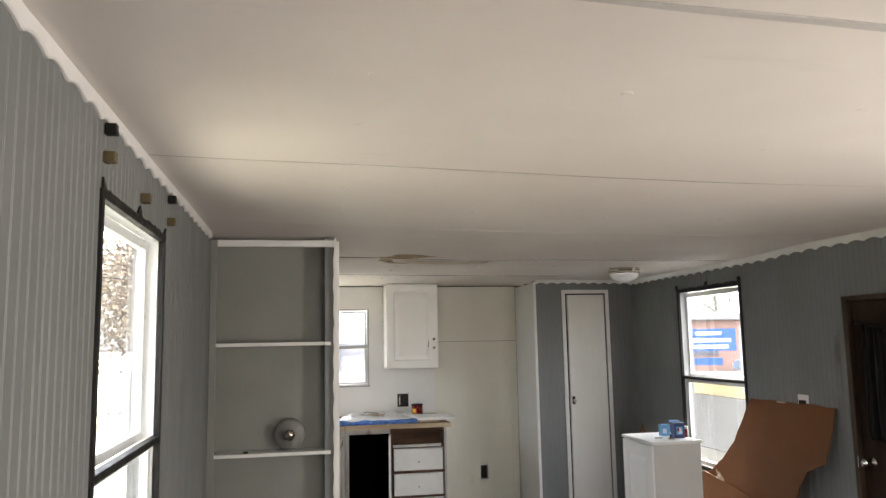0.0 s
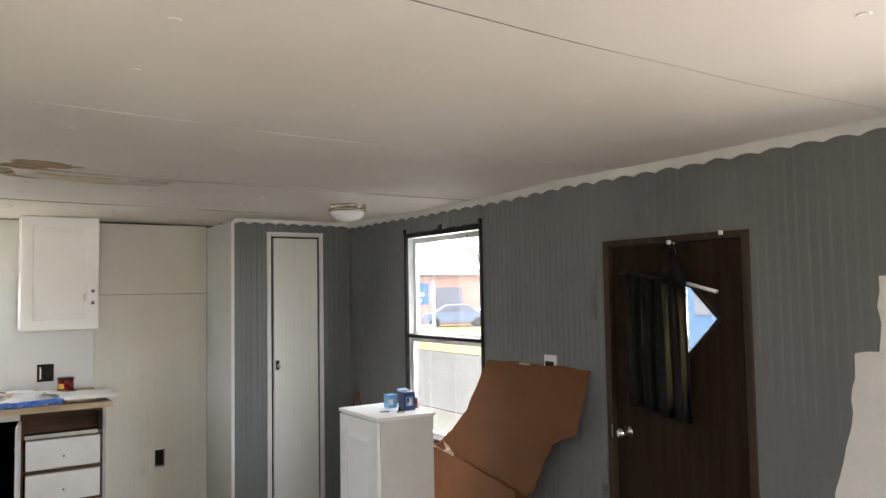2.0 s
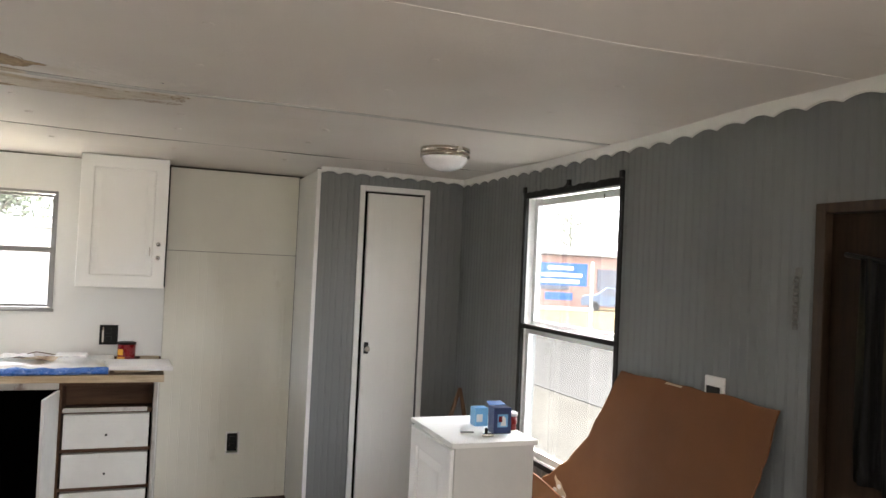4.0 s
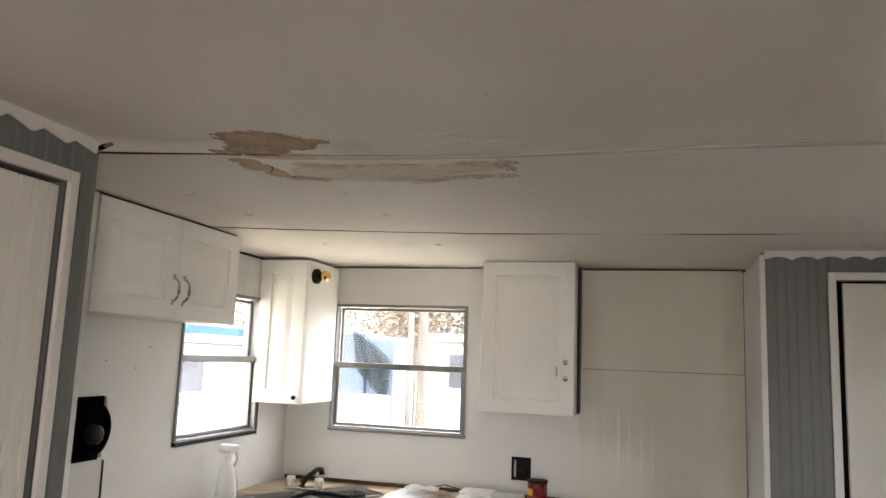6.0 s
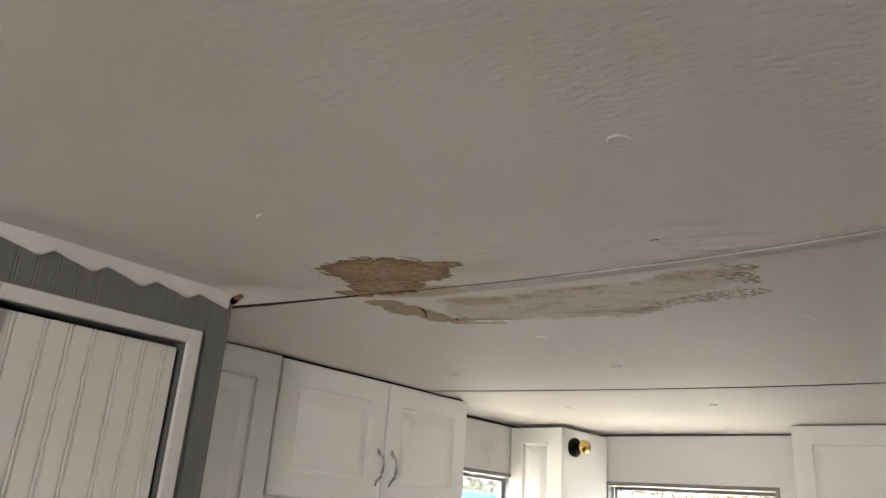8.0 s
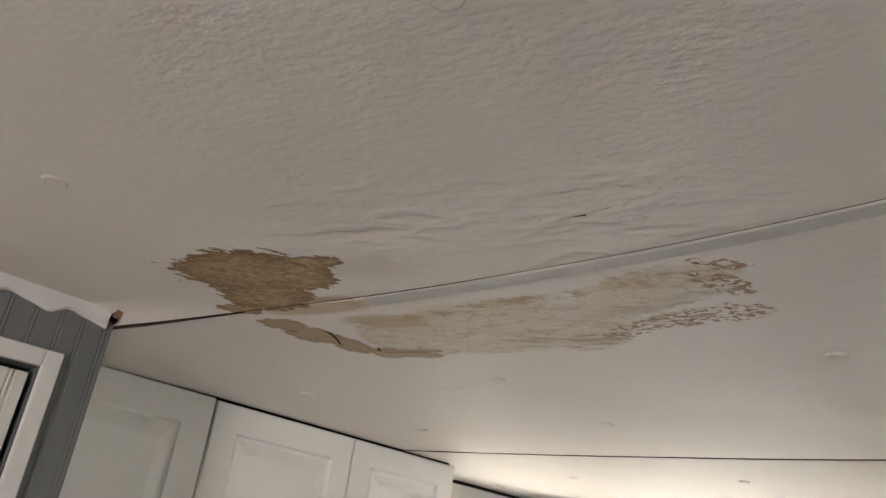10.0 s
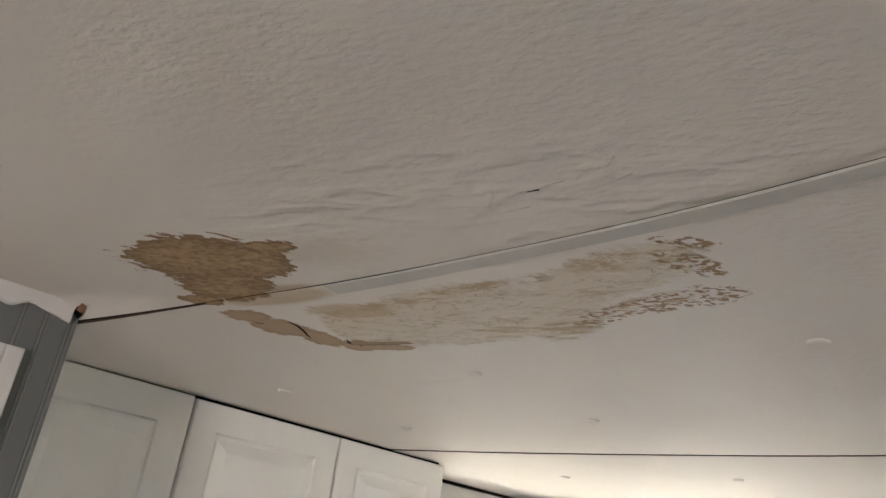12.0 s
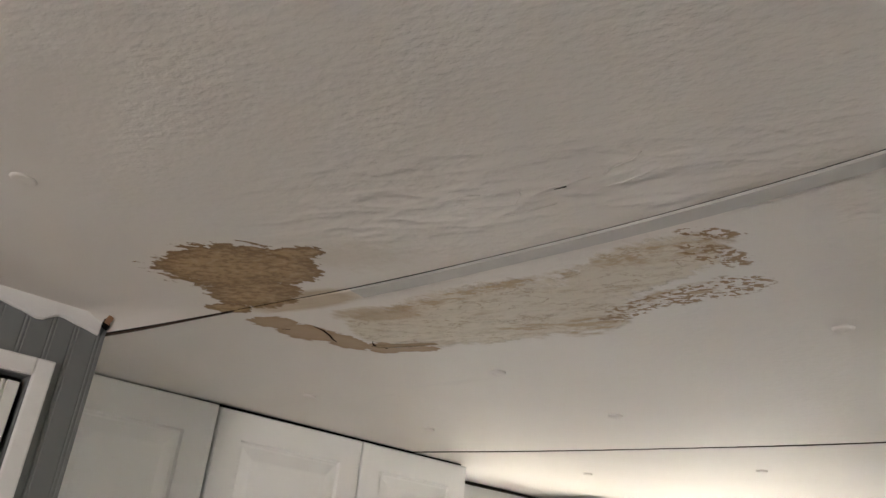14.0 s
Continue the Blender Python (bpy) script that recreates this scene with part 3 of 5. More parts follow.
tagged(part("floor", bm_box(XL - 0.1, XR + 0.1, YB - 0.1, YK + 0.1, -0.08, 0.0), FLOORM), "worn brown vinyl floor with a faint wood grain", "floor", kind="structure")

# openings: along the wall, then up
WIN_R = (4.895, 5.785, 0.605, 1.965)
DOOR_R = (3.135, 3.905, 0.0, 1.795)
WIN_L = (2.075, 2.885, 0.605, 1.968)
WIN_KL = (6.18, 6.88, 1.20, 1.90)
WIN_KB = (0.046, 0.832, 1.205, 1.905)
# The next two openings are unseen, added for the fill lamps.
ADDED_WIN_E = (0.45, 1.35, 0.605, 1.965)
ADDED_WIN_S = (1.0, 1.9, 0.79, 1.965)

build_wall("wall_east", GREY, right, YB, YC, 0.0, 2.16, [WIN_R, DOOR_R, ADDED_WIN_E], 0.095, groove_places(YB, YC, seed=3), label="slate-grey painted beadboard wall with upright grooves")
build_wall("wall_west", GREY, left, YB, 4.46, 0.0, 2.19, [WIN_L], 0.095, groove_places(YB, 4.4, seed=4), depth=0.0008, label="slate-grey painted beadboard wall beside a tall window")
build_wall("wall_kitchen_west", WHITEWALL, left, 4.46, YK, 0.0, 2.117, [WIN_KL, (5.600, 5.735, 1.19, 1.42)], 0.095, label="white painted kitchen wall with nail holes")
build_wall("wall_north", WHITEWALL, back, XL, 1.462, 0.0, 2.122, [WIN_KB], 0.095, label="white painted kitchen wall behind the sink")
build_wall("wall_south", GREY, rear, XL, XR, 0.0, 2.19, [ADDED_WIN_S], 0.095, groove_places(XL, XR, seed=6), label="slate-grey painted beadboard end wall")
faint = groove_places(1.5, 2.28, 0.06, 0.010, seed=8)
build_wall("alcove_panel_lower", CREAM, back, 1.4635, 2.2725, 0.0, 1.590, [(1.885, 1.962, 0.296, 0.427)], 0.095, faint, label="cream painted lower alcove panel with faint grooves", depth=0.0006)
build_wall("alcove_panel_upper", CREAM, lambda u, z, d: back(u, z, d + 0.003), 1.4650, 2.2720, 1.593, 2.116, [], 0.095, [], label="cream painted upper alcove panel")
# Near-black sheet behind the panels paints the shade in their joints.
tagged(part("alcove_shade", bm_box(1.40, 3.3, YK + 0.10, YK + 0.13, 0, 2.2), SHADEBLACK), "near-black sheet that stands in for shade behind the alcove panels", "backing", kind="structure")
tagged(part("joint_strip", bm_box(2.205, 2.222, YK - 0.007, YK - 0.0005, 0.0, 1.30, 0.002), CREAM), "loose cream strip near the alcove corner", "strip", kind="structure")

# the closet that closes the alcove
build_wall("closet_side", WHITEWALL, alcove, YC + 0.001, YK, 0.0, 2.105, [], 0.02, label="white painted side of the closet")
build_wall("closet_front", GREY, closet, 2.277, XR, 0.0, 2.12, [(2.565, 2.950, 0.0, 2.005)], 0.05, groove_places(2.26, XR, seed=9), label="slate-grey beadboard closet front")
tagged(part("corner_post", bm_box(2.268, 2.292, YC - 0.008, YC + 0.004, 0.0, 2.112, 0.003), TRIM), "white corner strip of the closet", "trim", kind="structure")
# Near-black sheet paints the shade past the closet door's open edge.
tagged(part("closet_shade", bm_box(2.3, XR, YC + 0.35, YC + 0.37, 0, 2.12), SHADEBLACK), "near-black sheet that stands in for shade inside the closet", "backing", kind="structure")

# the block with the shelves and the narrow door
build_wall("partition_wall", GREY, inner, 4.19, 4.826, 0.0, 2.155, [(4.345, 4.726, 0.0, 2.022)], 0.05, groove_places(4.2, 4.82, seed=12), label="slate-grey beadboard partition wall beside the narrow door")
tagged(part("partition_end", bm_box(XL, 0.394, 4.795, 4.824, 0, 2.13), WHITEWALL), "white kitchen face of the partition", "wall", kind="structure")
# Another near-black sheet, for the shade behind the narrow door.
tagged(part("partition_shade", bm_box(XL + 0.1, 0.33, 4.46, 4.48, 0, 2.14), SHADEBLACK), "near-black sheet that stands in for shade inside the narrow closet", "backing", kind="structure")

# mouldings
scalloped("scalloped_moulding_east", right, YB, YC, lambda u: ceil_z(XR, u) - 0.001, 0.052)
scalloped("scalloped_moulding_west", left, YB, 4.18, lambda u: ceil_z(XL, u) - 0.001, 0.045)
scalloped("scalloped_moulding_partition", inner, 4.19, 4.811, lambda u: 2.158, 0.040, 0.105, smooth=True)
scalloped("scalloped_moulding_closet", closet, 2.292, XR - 0.01, lambda u: ceil_z(u, YC) - 0.001, 0.040, 0.10)


# ---- windows and doors ----
def tbox(to, u0, u1, z0, z1, d0, d1, bevel=0.0, bm=None):
    a, b = to(u0, z0, d0), to(u1, z1, d1)
    lo, hi = [min(p) for p in zip(a, b)], [max(p) for p in zip(a, b)]
    return bm_box(lo[0], hi[0], lo[1], hi[1], lo[2], hi[2], bevel, bm)


def ring(to, u0, u1, z0, z1, w, d0, d1, bevel, name, material, parent, label=""):
    """Four members of a frame, each a part."""
    ww = w if isinstance(w, tuple) else (w,) * 4
    out = []
    for k, (a, b, c, d) in enumerate(((u0, u0 + ww[0], z0, z1), (u1 - ww[1], u1, z0, z1), (u0 + ww[0], u1 - ww[1], z0, z0 + ww[2]), (u0 + ww[0], u1 - ww[1], z1 - ww[3], z1))):
        out.append(part(name, tbox(to, a, b, c, d, d0, d1, bevel), material, parent, label))
    return out


def pane(to, u0, u1, z0, z1, d, parent):
    p = part("pane", tbox(to, u0, u1, z0, z1, d - 0.002, d + 0.002), GLASS, parent, "clear window glass")
    p.visible_shadow = False
    return p


def hung_window(name, to, hole, mid, frame, sash, label, wide, proud=0.006, bars=0.026, midw=0.022):
    u0, u1, z0, z1 = hole
    w = thing(name, to((u0 + u1) / 2, z0, 0), label, "window", kind="structure")
    ring(to, u0 - 0.006, u1 + 0.006, z0 - 0.006, z1 + 0.006, wide, -0.012, proud, 0.002, "window_frame", frame, w)
    ring(to, u0 - 0.006, u1 + 0.006, z0 - 0.006, z1 + 0.006, wide, -0.05, -0.0125, 0.002, "liner", sash, w)
    a, b, c, d = u0 + wide, u1 - wide, z0 + wide, z1 - wide
    ring(to, a - 0.004, b + 0.004, mid - 0.002, d + 0.004, bars, -0.075, -0.047, 0.003, "upper_sash", sash, w)
    ring(to, a - 0.004, b + 0.004, c - 0.004, mid - 0.003, bars, -0.047, -0.020, 0.003, "lower_sash", sash, w)
    part("meeting_rail", tbox(to, u0, u1, mid - midw / 2, mid + midw / 2, -0.019, proud - 0.001, 0.003), frame, w)
    pane(to, a + 0.01, b - 0.01, mid + 0.01, d - 0.01, -0.062, w)
    pane(to, a + 0.01, b - 0.01, c + 0.01, mid - 0.01, -0.034, w)
    return w


def ragged_strip(to, u0, u1, z, h, d, seed):
    """A torn strip of old caulk or fabric along a window's head."""
    rng = random.Random(seed)
    n = 26
    pts = [(u0 + (u1 - u0) * k / n, z + h * (0.35 + 0.65 * rng.random() ** 2) + (0.025 if k in (0, n // 2, n) else 0)) for k in range(n + 1)]
    outline = [to(u, v, d) for u, v in pts] + [to(u1, z - 0.006, d), to(u0, z - 0.006, d)]
    lift = Vector(to(0, 0, d + 0.006)) - Vector(to(0, 0, d))
    return prism(outline, lift)


w = hung_window("window_1", right, WIN_R, 1.277, BLACKFRAME, VINYL, "tall double-sash window with a dark bronze frame", 0.026, 0.008, 0.034)
part("torn_head_strip", ragged_strip(right, 4.89, 5.80, 1.968, 0.014, 0.0005, 5), BLACKFRAME, w, "ragged dark strip along the head")
for u in (4.90, 5.33, 5.78):
    part("bracket", tbox(right, u - 0.012, u + 0.012, 1.975, 2.005, 0.001, 0.016, 0.003), BLACKFRAME, w)
part("jamb_pull", tbox(right, 5.10, 5.108, 1.83, 1.925, -0.045, -0.04, 0.002), CLAYGLASS, w, "short grey strap hanging in the window head")
w = hung_window("window_2", left, WIN_L, 1.293, BLACKFRAME, VINYL, "tall double-sash window with a dark frame and curtain brackets", 0.022, 0.008, 0.030)
part("torn_head_strip", ragged_strip(left, 2.08, 2.90, 1.972, 0.014, 0.0005, 7), BLACKFRAME, w, "ragged dark strip along the head")
for u, z in ((2.10, 2.055), (2.10, 2.125), (2.52, 2.035), (2.955, 2.035), (2.955, 2.115)):
    part("bracket", tbox(left, u - 0.014, u + 0.014, z - 0.014, z + 0.014, 0.0005, 0.028, 0.003), TARNISH if z < 2.1 else BLACKFRAME, w, "small tarnished curtain bracket")
w = hung_window("window_3", back, WIN_KB, 1.560, ALU, ALU, "aluminium sliding-sash kitchen window over the sink", 0.016, 0.010, 0.016, 0.030)
part("stool", tbox(back, 0.035, 0.845, 1.190, 1.207, -0.02, 0.018, 0.003), ALU, w, "grey metal sill")
w = hung_window("window_4", left, WIN_KL, 1.575, ALU, ALU, "aluminium kitchen window beside the wall cabinets", 0.016, 0.010, 0.016, 0.030)
part("stool", tbox(left, 6.17, 6.89, 1.182, 1.201, -0.02, 0.020, 0.003), BLACKFRAME, w, "dark weathered sill")
part("jamb_edge", tbox(left, 6.888, 6.905, 1.20, 1.36, -0.02, 0.012, 0.002), RAWWOOD, w, "bare reddish wood at the jamb")
# Unseen window, added to hold the east fill lamp.
w = hung_window("added_window_east", right, ADDED_WIN_E, 1.277, BLACKFRAME, VINYL, "unseen tall double-sash window added for the east fill lamp", 0.026, 0.008, 0.034)

# Unseen window, added to hold the end-wall fill lamp.
hung_window("added_window_south", rear, ADDED_WIN_S, 1.38, BLACKFRAME, VINYL, "unseen double-sash window added in the end wall for a fill lamp", 0.026, 0.008, 0.034)

# entrance door
d = thing("door_1", (XR, 3.52, 0), "dark brown entrance door with a diamond light, in a brown frame", "door", kind="structure")
ring(right, 3.128, 3.912, 0.0, 1.803, (0.034, 0.036, 0.0, 0.030), -0.06, 0.010, 0.003, "jamb", JAMB, d, "stained brown wooden jamb")
bm = bmesh.new()
cy, cz, hh = 3.520, 1.445, 0.232
Y0, Y1, Z0, Z1 = 3.163, 3.875, 0.004, 1.771
for poly in ([(Y0, Z1), (cy, Z1), (cy, cz + hh), (cy - hh, cz), (Y0, cz)], [(cy, Z1), (Y1, Z1), (Y1, cz), (cy + hh, cz), (cy, cz + hh)],
             [(Y0, cz), (cy - hh, cz), (cy, cz - hh), (cy, Z0), (Y0, Z0)], [(cy, Z0), (cy, cz - hh), (cy + hh, cz), (Y1, cz), (Y1, Z0)]):
    prism([right(u, z, -0.018) for u, z in poly], Vector(right(0, 0, -0.055)) - Vector(right(0, 0, -0.018)), bm)
# Unseen ring added behind the leaf to block light round its edges.
ring(right, 3.140, 3.900, 0.0, 1.79, (0.05, 0.05, 0.0, 0.05), -0.085, -0.0615, 0.0, "light_stop", JAMB, d)
slab = part("slab", bm, BROWN, d, "dark brown wood-grain door leaf")
diamond = [(cy - hh, cz), (cy, cz + hh), (cy + hh, cz), (cy, cz - hh)]
for k in range(4):
    (a, b), (c, e) = diamond[k], diamond[(k + 1) % 4]
    part("bead", tube([right(a, b, -0.016), right(c, e, -0.016)], 0.010, 6), BLACKFRAME, d, "dark glazing bead")
g = part("pane", prism([right(u, z, -0.036) for u, z in diamond], (0.003, 0, 0)), GLASS, d, "diamond of clear glass")
g.visible_shadow = False
knob = part("knob", lathe([(0.030, 0.0), (0.030, 0.006), (0.013, 0.010), (0.012, 0.030), (0.022, 0.040), (0.026, 0.052), (0.021, 0.064), (0.004, 0.068)], 24, (-1, 0, 0), right(3.805, 0.908, -0.018)), CHROME, d, "polished door knob")
part("strike", tbox(right, 3.876, 3.884, 0.875, 0.935, 0.0095, 0.013, 0.001), CHROME, d)

cur = thing("door_curtain", (XR - 0.05, 3.6, 1.0), "black cloth curtain hanging crookedly from a slipped rod", "curtain")
rod = part("rod", tube([right(3.775, 1.652, 0.045), right(3.52, 1.612, 0.050), right(3.262, 1.552, 0.030)], 0.007, 8), BLACK, cur)
part("rod_end", tube([right(3.40, 1.592, 0.043), right(3.262, 1.555, 0.030)], 0.0085, 8), VINYL, cur, "white bare end of the rod")
bm = bmesh.new()
cols = 60
rows_ = []
for j in range(15):
    v = j / 14
    row = []
    for i in range(cols + 1):
        s = i / cols
        u = 3.722 - 0.312 * s - 0.022 * v * s
        top, bot = 1.645 - 0.060 * s, 1.050 - 0.050 * s
        z = top + (bot - top) * v
        fold = 0.016 * math.sin(s * 25 + 0.8 * math.sin(v * 3)) * (0.5 + 0.6 * v) + 0.006 * math.sin(s * 71 + 2)
        row.append(bm.verts.new(right(u, z, 0.045 + fold)))
    rows_.append(row)
for r, q in zip(rows_, rows_[1:]):
    for i in range(cols):
        bm.faces.new((r[i], r[i + 1], q[i + 1], q[i])).smooth = True
cloth = part("cloth", bm, SHEER, cur)
m = cloth.modifiers.new("thick", "SOLIDIFY")
m.thickness = 0.002
part("tie_knot", tube([right(3.535, 1.655, 0.022), right(3.50, 1.625, 0.03), right(3.455, 1.59, 0.035)], [0.012, 0.042, 0.030], 10), CLOTHDARK, cur, "gathered black cloth")
part("strap", tube([right(3.505, 1.768, 0.006), right(3.492, 1.725, 0.02), right(3.470, 1.670, 0.035), right(3.440, 1.615, 0.055), right(3.405, 1.578, 0.055)], [0.008, 0.020, 0.022, 0.036, 0.012], 8), CLOTHDARK, cur, "twisted black tie")
for u, z in ((3.508, 1.772), (3.245, 1.795)):
    c = tagged(part("curtain_hook", tbox(right, u - 0.007, u + 0.007, z - 0.008, z + 0.010, 0.011 if z > 1.78 else -0.014, 0.026, 0.003), VINYL), "small white plastic hook on the door frame", "hook", "curtain hooks")

# chains by the door
for u, z, n_ in ((3.972, 1.585, 12), (3.945, 0.62, 8)):
    c = thing("door_chain", right(u, z, 0.004), "tarnished metal security chain beside the door", "chain", "door chains")
    part("plate", tbox(right, u - 0.012, u + 0.012, z - 0.005, z + 0.03, 0.0006, 0.005, 0.001), CHAINM, c)
    for k in range(n_):
        zz = z - 0.006 - 0.013 * k
        pts = [right(u + 0.008 * math.cos(a) * (1 if k % 2 else 0.3), zz + 0.009 * math.sin(a), 0.012 + 0.008 * math.cos(a) * (0.3 if k % 2 else 1)) for a in [2 * math.pi * q / 10 for q in range(11)]]
        part("link", tube(pts, 0.0024, 5), CHAINM, c)

# closet doors
def plank_door(name, to, u0, u1, z1, label, frame_w, knob_u, seed, gap=(0.012, 0.004), pitch=0.06, groove=(0.004, 0.001)):
    dd = thing(name, to((u0 + u1) / 2, 0, 0), label, "door", kind="structure")
    for a, b, c, e in ((u0 - frame_w, u0, 0.0, z1 + frame_w), (u1, u1 + frame_w, 0.0, z1 + frame_w), (u0, u1, z1, z1 + frame_w)):
        part("casing", tbox(to, a, b, c, e, 0.0005, 0.014, 0.003), TRIM, dd, "white painted casing")
    bm = bmesh.new()
    a, b = u0 + gap[0], u1 - gap[1]
    panelled(bm, a, b, 0.01, z1 - 0.012, lambda u, z, d: to(u, z, d - 0.012), groove_places(a, b, pitch, 0.008, seed), *groove)
    tbox(to, a, b, 0.01, z1 - 0.012, -0.035, -0.018, 0, bm)
    for q0, q1 in ((a, a + 0.003), (b - 0.003, b)):
        tbox(to, q0, q1, 0.01, z1 - 0.012, -0.018, -0.0125, 0, bm)
    bmesh.ops.recalc_face_normals(bm, faces=bm.faces)
    part("leaf", bm, DOORWHITE, dd, "ivory painted grooved board leaf")
    if knob_u:
        part("escutcheon", tbox(to, knob_u - 0.014, knob_u + 0.014, 1.015, 1.085, -0.0125, -0.009, 0.002), BLACKFRAME, dd)
        part("knob", lathe([(0.008, 0), (0.007, 0.018), (0.016, 0.026), (0.017, 0.034), (0.008, 0.040)], 16, Vector(to(0, 0, 1)) - Vector(to(0, 0, 0)), to(knob_u, 1.048, -0.010)), NICKEL, dd, "small worn metal knob")
    return dd


plank_door("door_2", closet, 2.565, 2.950, 2.005, "narrow ivory closet door with a white casing", 0.032, 2.620, 21, (0.029, 0.006), 0.06, (0.003, 0.0004))
plank_door("door_3", inner, 4.345, 4.726, 2.022, "narrow ivory plank door in a white casing", 0.030, None, 22, (0.008, 0.010), 0.052, (0.005, 0.004))

# ---- built-in shelves ----
bc = thing("bookcase", (0.08, 4.2, 0), "grey-white built-in shelves with rough painted edges", "bookcase")
part("back_panel", bm_box(XL + 0.002, 0.398, 4.316, 4.330, 0.0, 2.14), SHELF, bc)
part("stile", bm_box(0.402, 0.424, 4.165, 4.188, 0.0, 2.135, 0.003), WORN, bc, "rough white painted edge board")
part("stile", bm_box(XL + 0.001, XL + 0.035, 4.172, 4.188, 0.0, 2.14, 0.003), SHELF, bc)
part("head_rail", bm_box(XL + 0.036, 0.401, 4.172, 4.188, 2.105, 2.14, 0.003), WORN, bc)
part("side_panel", bm_box(0.380, 0.3985, 4.189, 4.3155, 0.0, 2.13), SHELF, bc)
for z in (0.50, 1.050, 1.606):
    part("shelf", bm_box(XL + 0.003, 0.379, 4.175, 4.3155, z - 0.018, z, 0.002), WORN if z > 0.6 else SHELF, bc)
bm = bmesh.new()
prev = None
for k in range(61):
    z = 2.13 * k / 60
    e = 0.398 - 0.007 * abs(math.sin(z * 24)) - 0.003 * noise.noise((z * 6, 0, 0))
    row = [bm.verts.new((e, 4.1635, z)), bm.verts.new((0.412, 4.1615, z)), bm.verts.new((0.412, 4.166, z)), bm.verts.new((e, 4.166, z))]
    if prev:
        for i in range(4):
            bm.faces.new((prev[i], row[i], row[(i + 1) % 4], prev[(i + 1) % 4]))
    prev = row
bmesh.ops.recalc_face_normals(bm, faces=bm.faces)
part("wavy_edge", bm, TRIM, bc, "wavy white moulding along the edge board")

v = thing("glass_dish", (0.17, 4.25, 1.05), "smoked ribbed glass lamp shade lying on its side on the shelf", "glass dish")
part("bowl", lathe([(0.020, -0.035), (0.026, -0.030), (0.030, -0.020), (0.060, -0.012), (0.078, 0.005), (0.080, 0.03), (0.076, 0.03), (0.070, 0.005), (0.02, -0.01)], 36, (0, 1, 0.0), (0.17, 4.250, 1.131)), CLAYGLASS, v)
part("collar", lathe([(0.027, -0.012), (0.027, 0.0), (0.018, 0.001), (0.016, -0.010)], 24, (0, 1, 0.0), (0.17, 4.215, 1.131)), NICKEL, v)
part("hub", lathe([(0.008, 0.0), (0.008, -0.01), (0.003, -0.012)], 12, (0, 1, 0.0), (0.17, 4.217, 1.131)), BRASS, v)
tagged(part("shelf_scrap", bm_box(-0.06, -0.035, 4.19, 4.21, 1.0502, 1.058, 0.002), BLACK), "small dark scrap on the shelf edge", "scrap")

# ---- kitchen cabinets ----
def from_left(x):
    return lambda u, z, d: (x + d, u, z)


def from_back(y):
    return lambda u, z, d: (u, y - d, z)


c = thing("pantry_cabinet", (0.0, 5.04, 0), "tall white pantry cabinet with a raised-panel door", "cabinet")
part("body", bm_box(XL + 0.001, 0.020, 4.828, 5.258, 0.08, 2.112, 0.002), CAB, c)
# Near-black strip stands in for the shade between pantry top and ceiling.
part("gap_shade", bm_box(XL + 0.001, 0.0215, 4.832, 5.258, 2.1125, 2.140), SHADEBLACK, c, "near-black strip painted as the shade under the ceiling")
part("door", raised_door(4.832, 5.259, 0.10, 2.126, from_left(0.022), rail=0.078), CAB, c, "white raised-panel door")

c = thing("wall_cabinet", (0.0, 5.7, 1.73), "white two-door wall cabinet with chrome pulls", "cabinet", "wall cabinets")
part("body", bm_box(XL + 0.001, 0.020, 5.262, 6.160, 1.732, 2.108, 0.002), CAB, c)
# Same painted shade strip above the two-door cabinet.
part("gap_shade", bm_box(XL + 0.001, 0.0215, 5.262, 6.150, 2.1085, 2.140), SHADEBLACK, c, "near-black strip painted as the shade under the ceiling")
for a, b, h in ((5.266, 5.724, 5.695), (5.730, 6.158, 5.760)):
    dr = part("door", raised_door(a, b, 1.728, 2.122, from_left(0.022)), CAB, c, "white raised-panel door")
    part("handle", arch_pull((0.040, h, 1.842), (0, 0, 1), (1, 0, 0), 0.12), CHROME, dr, "bowed chrome pull")

c = thing("wall_cabinet", (-0.1, 7.05, 1.35), "white single-door wall cabinet in the kitchen corner", "cabinet", "wall cabinets")
part("body", bm_box(XL + 0.001, 0.048, 6.862, YK - 0.001, 1.352, 2.116, 0.002), CAB, c)
dr = part("door", raised_door(XL + 0.003, 0.046, 1.350, 2.114, from_back(6.860)), CAB, c, "white raised-panel door")
part("handle", lathe([(0.006, 0), (0.006, 0.012), (0.012, 0.018), (0.012, 0.024), (0.004, 0.027)], 14, (0, -1, 0), (0.018, 6.842, 1.385)), BLACK, dr, "small dark knob")

c = thing("wall_cabinet", (1.21, 7.1, 1.36), "white single-door wall cabinet with two bare pull mounts", "cabinet", "wall cabinets")
part("body", bm_box(0.980, 1.450, 7.010, YK - 0.001, 1.362, 2.128, 0.002), CAB, c)
dr = part("door", raised_door(0.976, 1.452, 1.358, 2.126, from_back(7.008)), CAB, c, "white raised-panel door")
for z_ in (1.540, 1.620):
    part("handle_mount", lathe([(0.007, 0), (0.007, 0.010), (0.013, 0.016), (0.013, 0.022), (0.004, 0.025)], 14, (0, -1, 0), (1.411, 6.990, z_)), CHROME, dr, "small chrome mount of a lost pull")
part("plate_mark", bm_box(1.362, 1.367, 6.9885, 6.9915, 1.55, 1.60, 0.001), NICKEL, dr)
tagged(part("joint_gap", bm_box(1.4525, 1.4605, 7.15, YK - 0.001, 1.362, 2.118), BLACK), "dark open joint beside the wall cabinet", "joint", kind="structure")

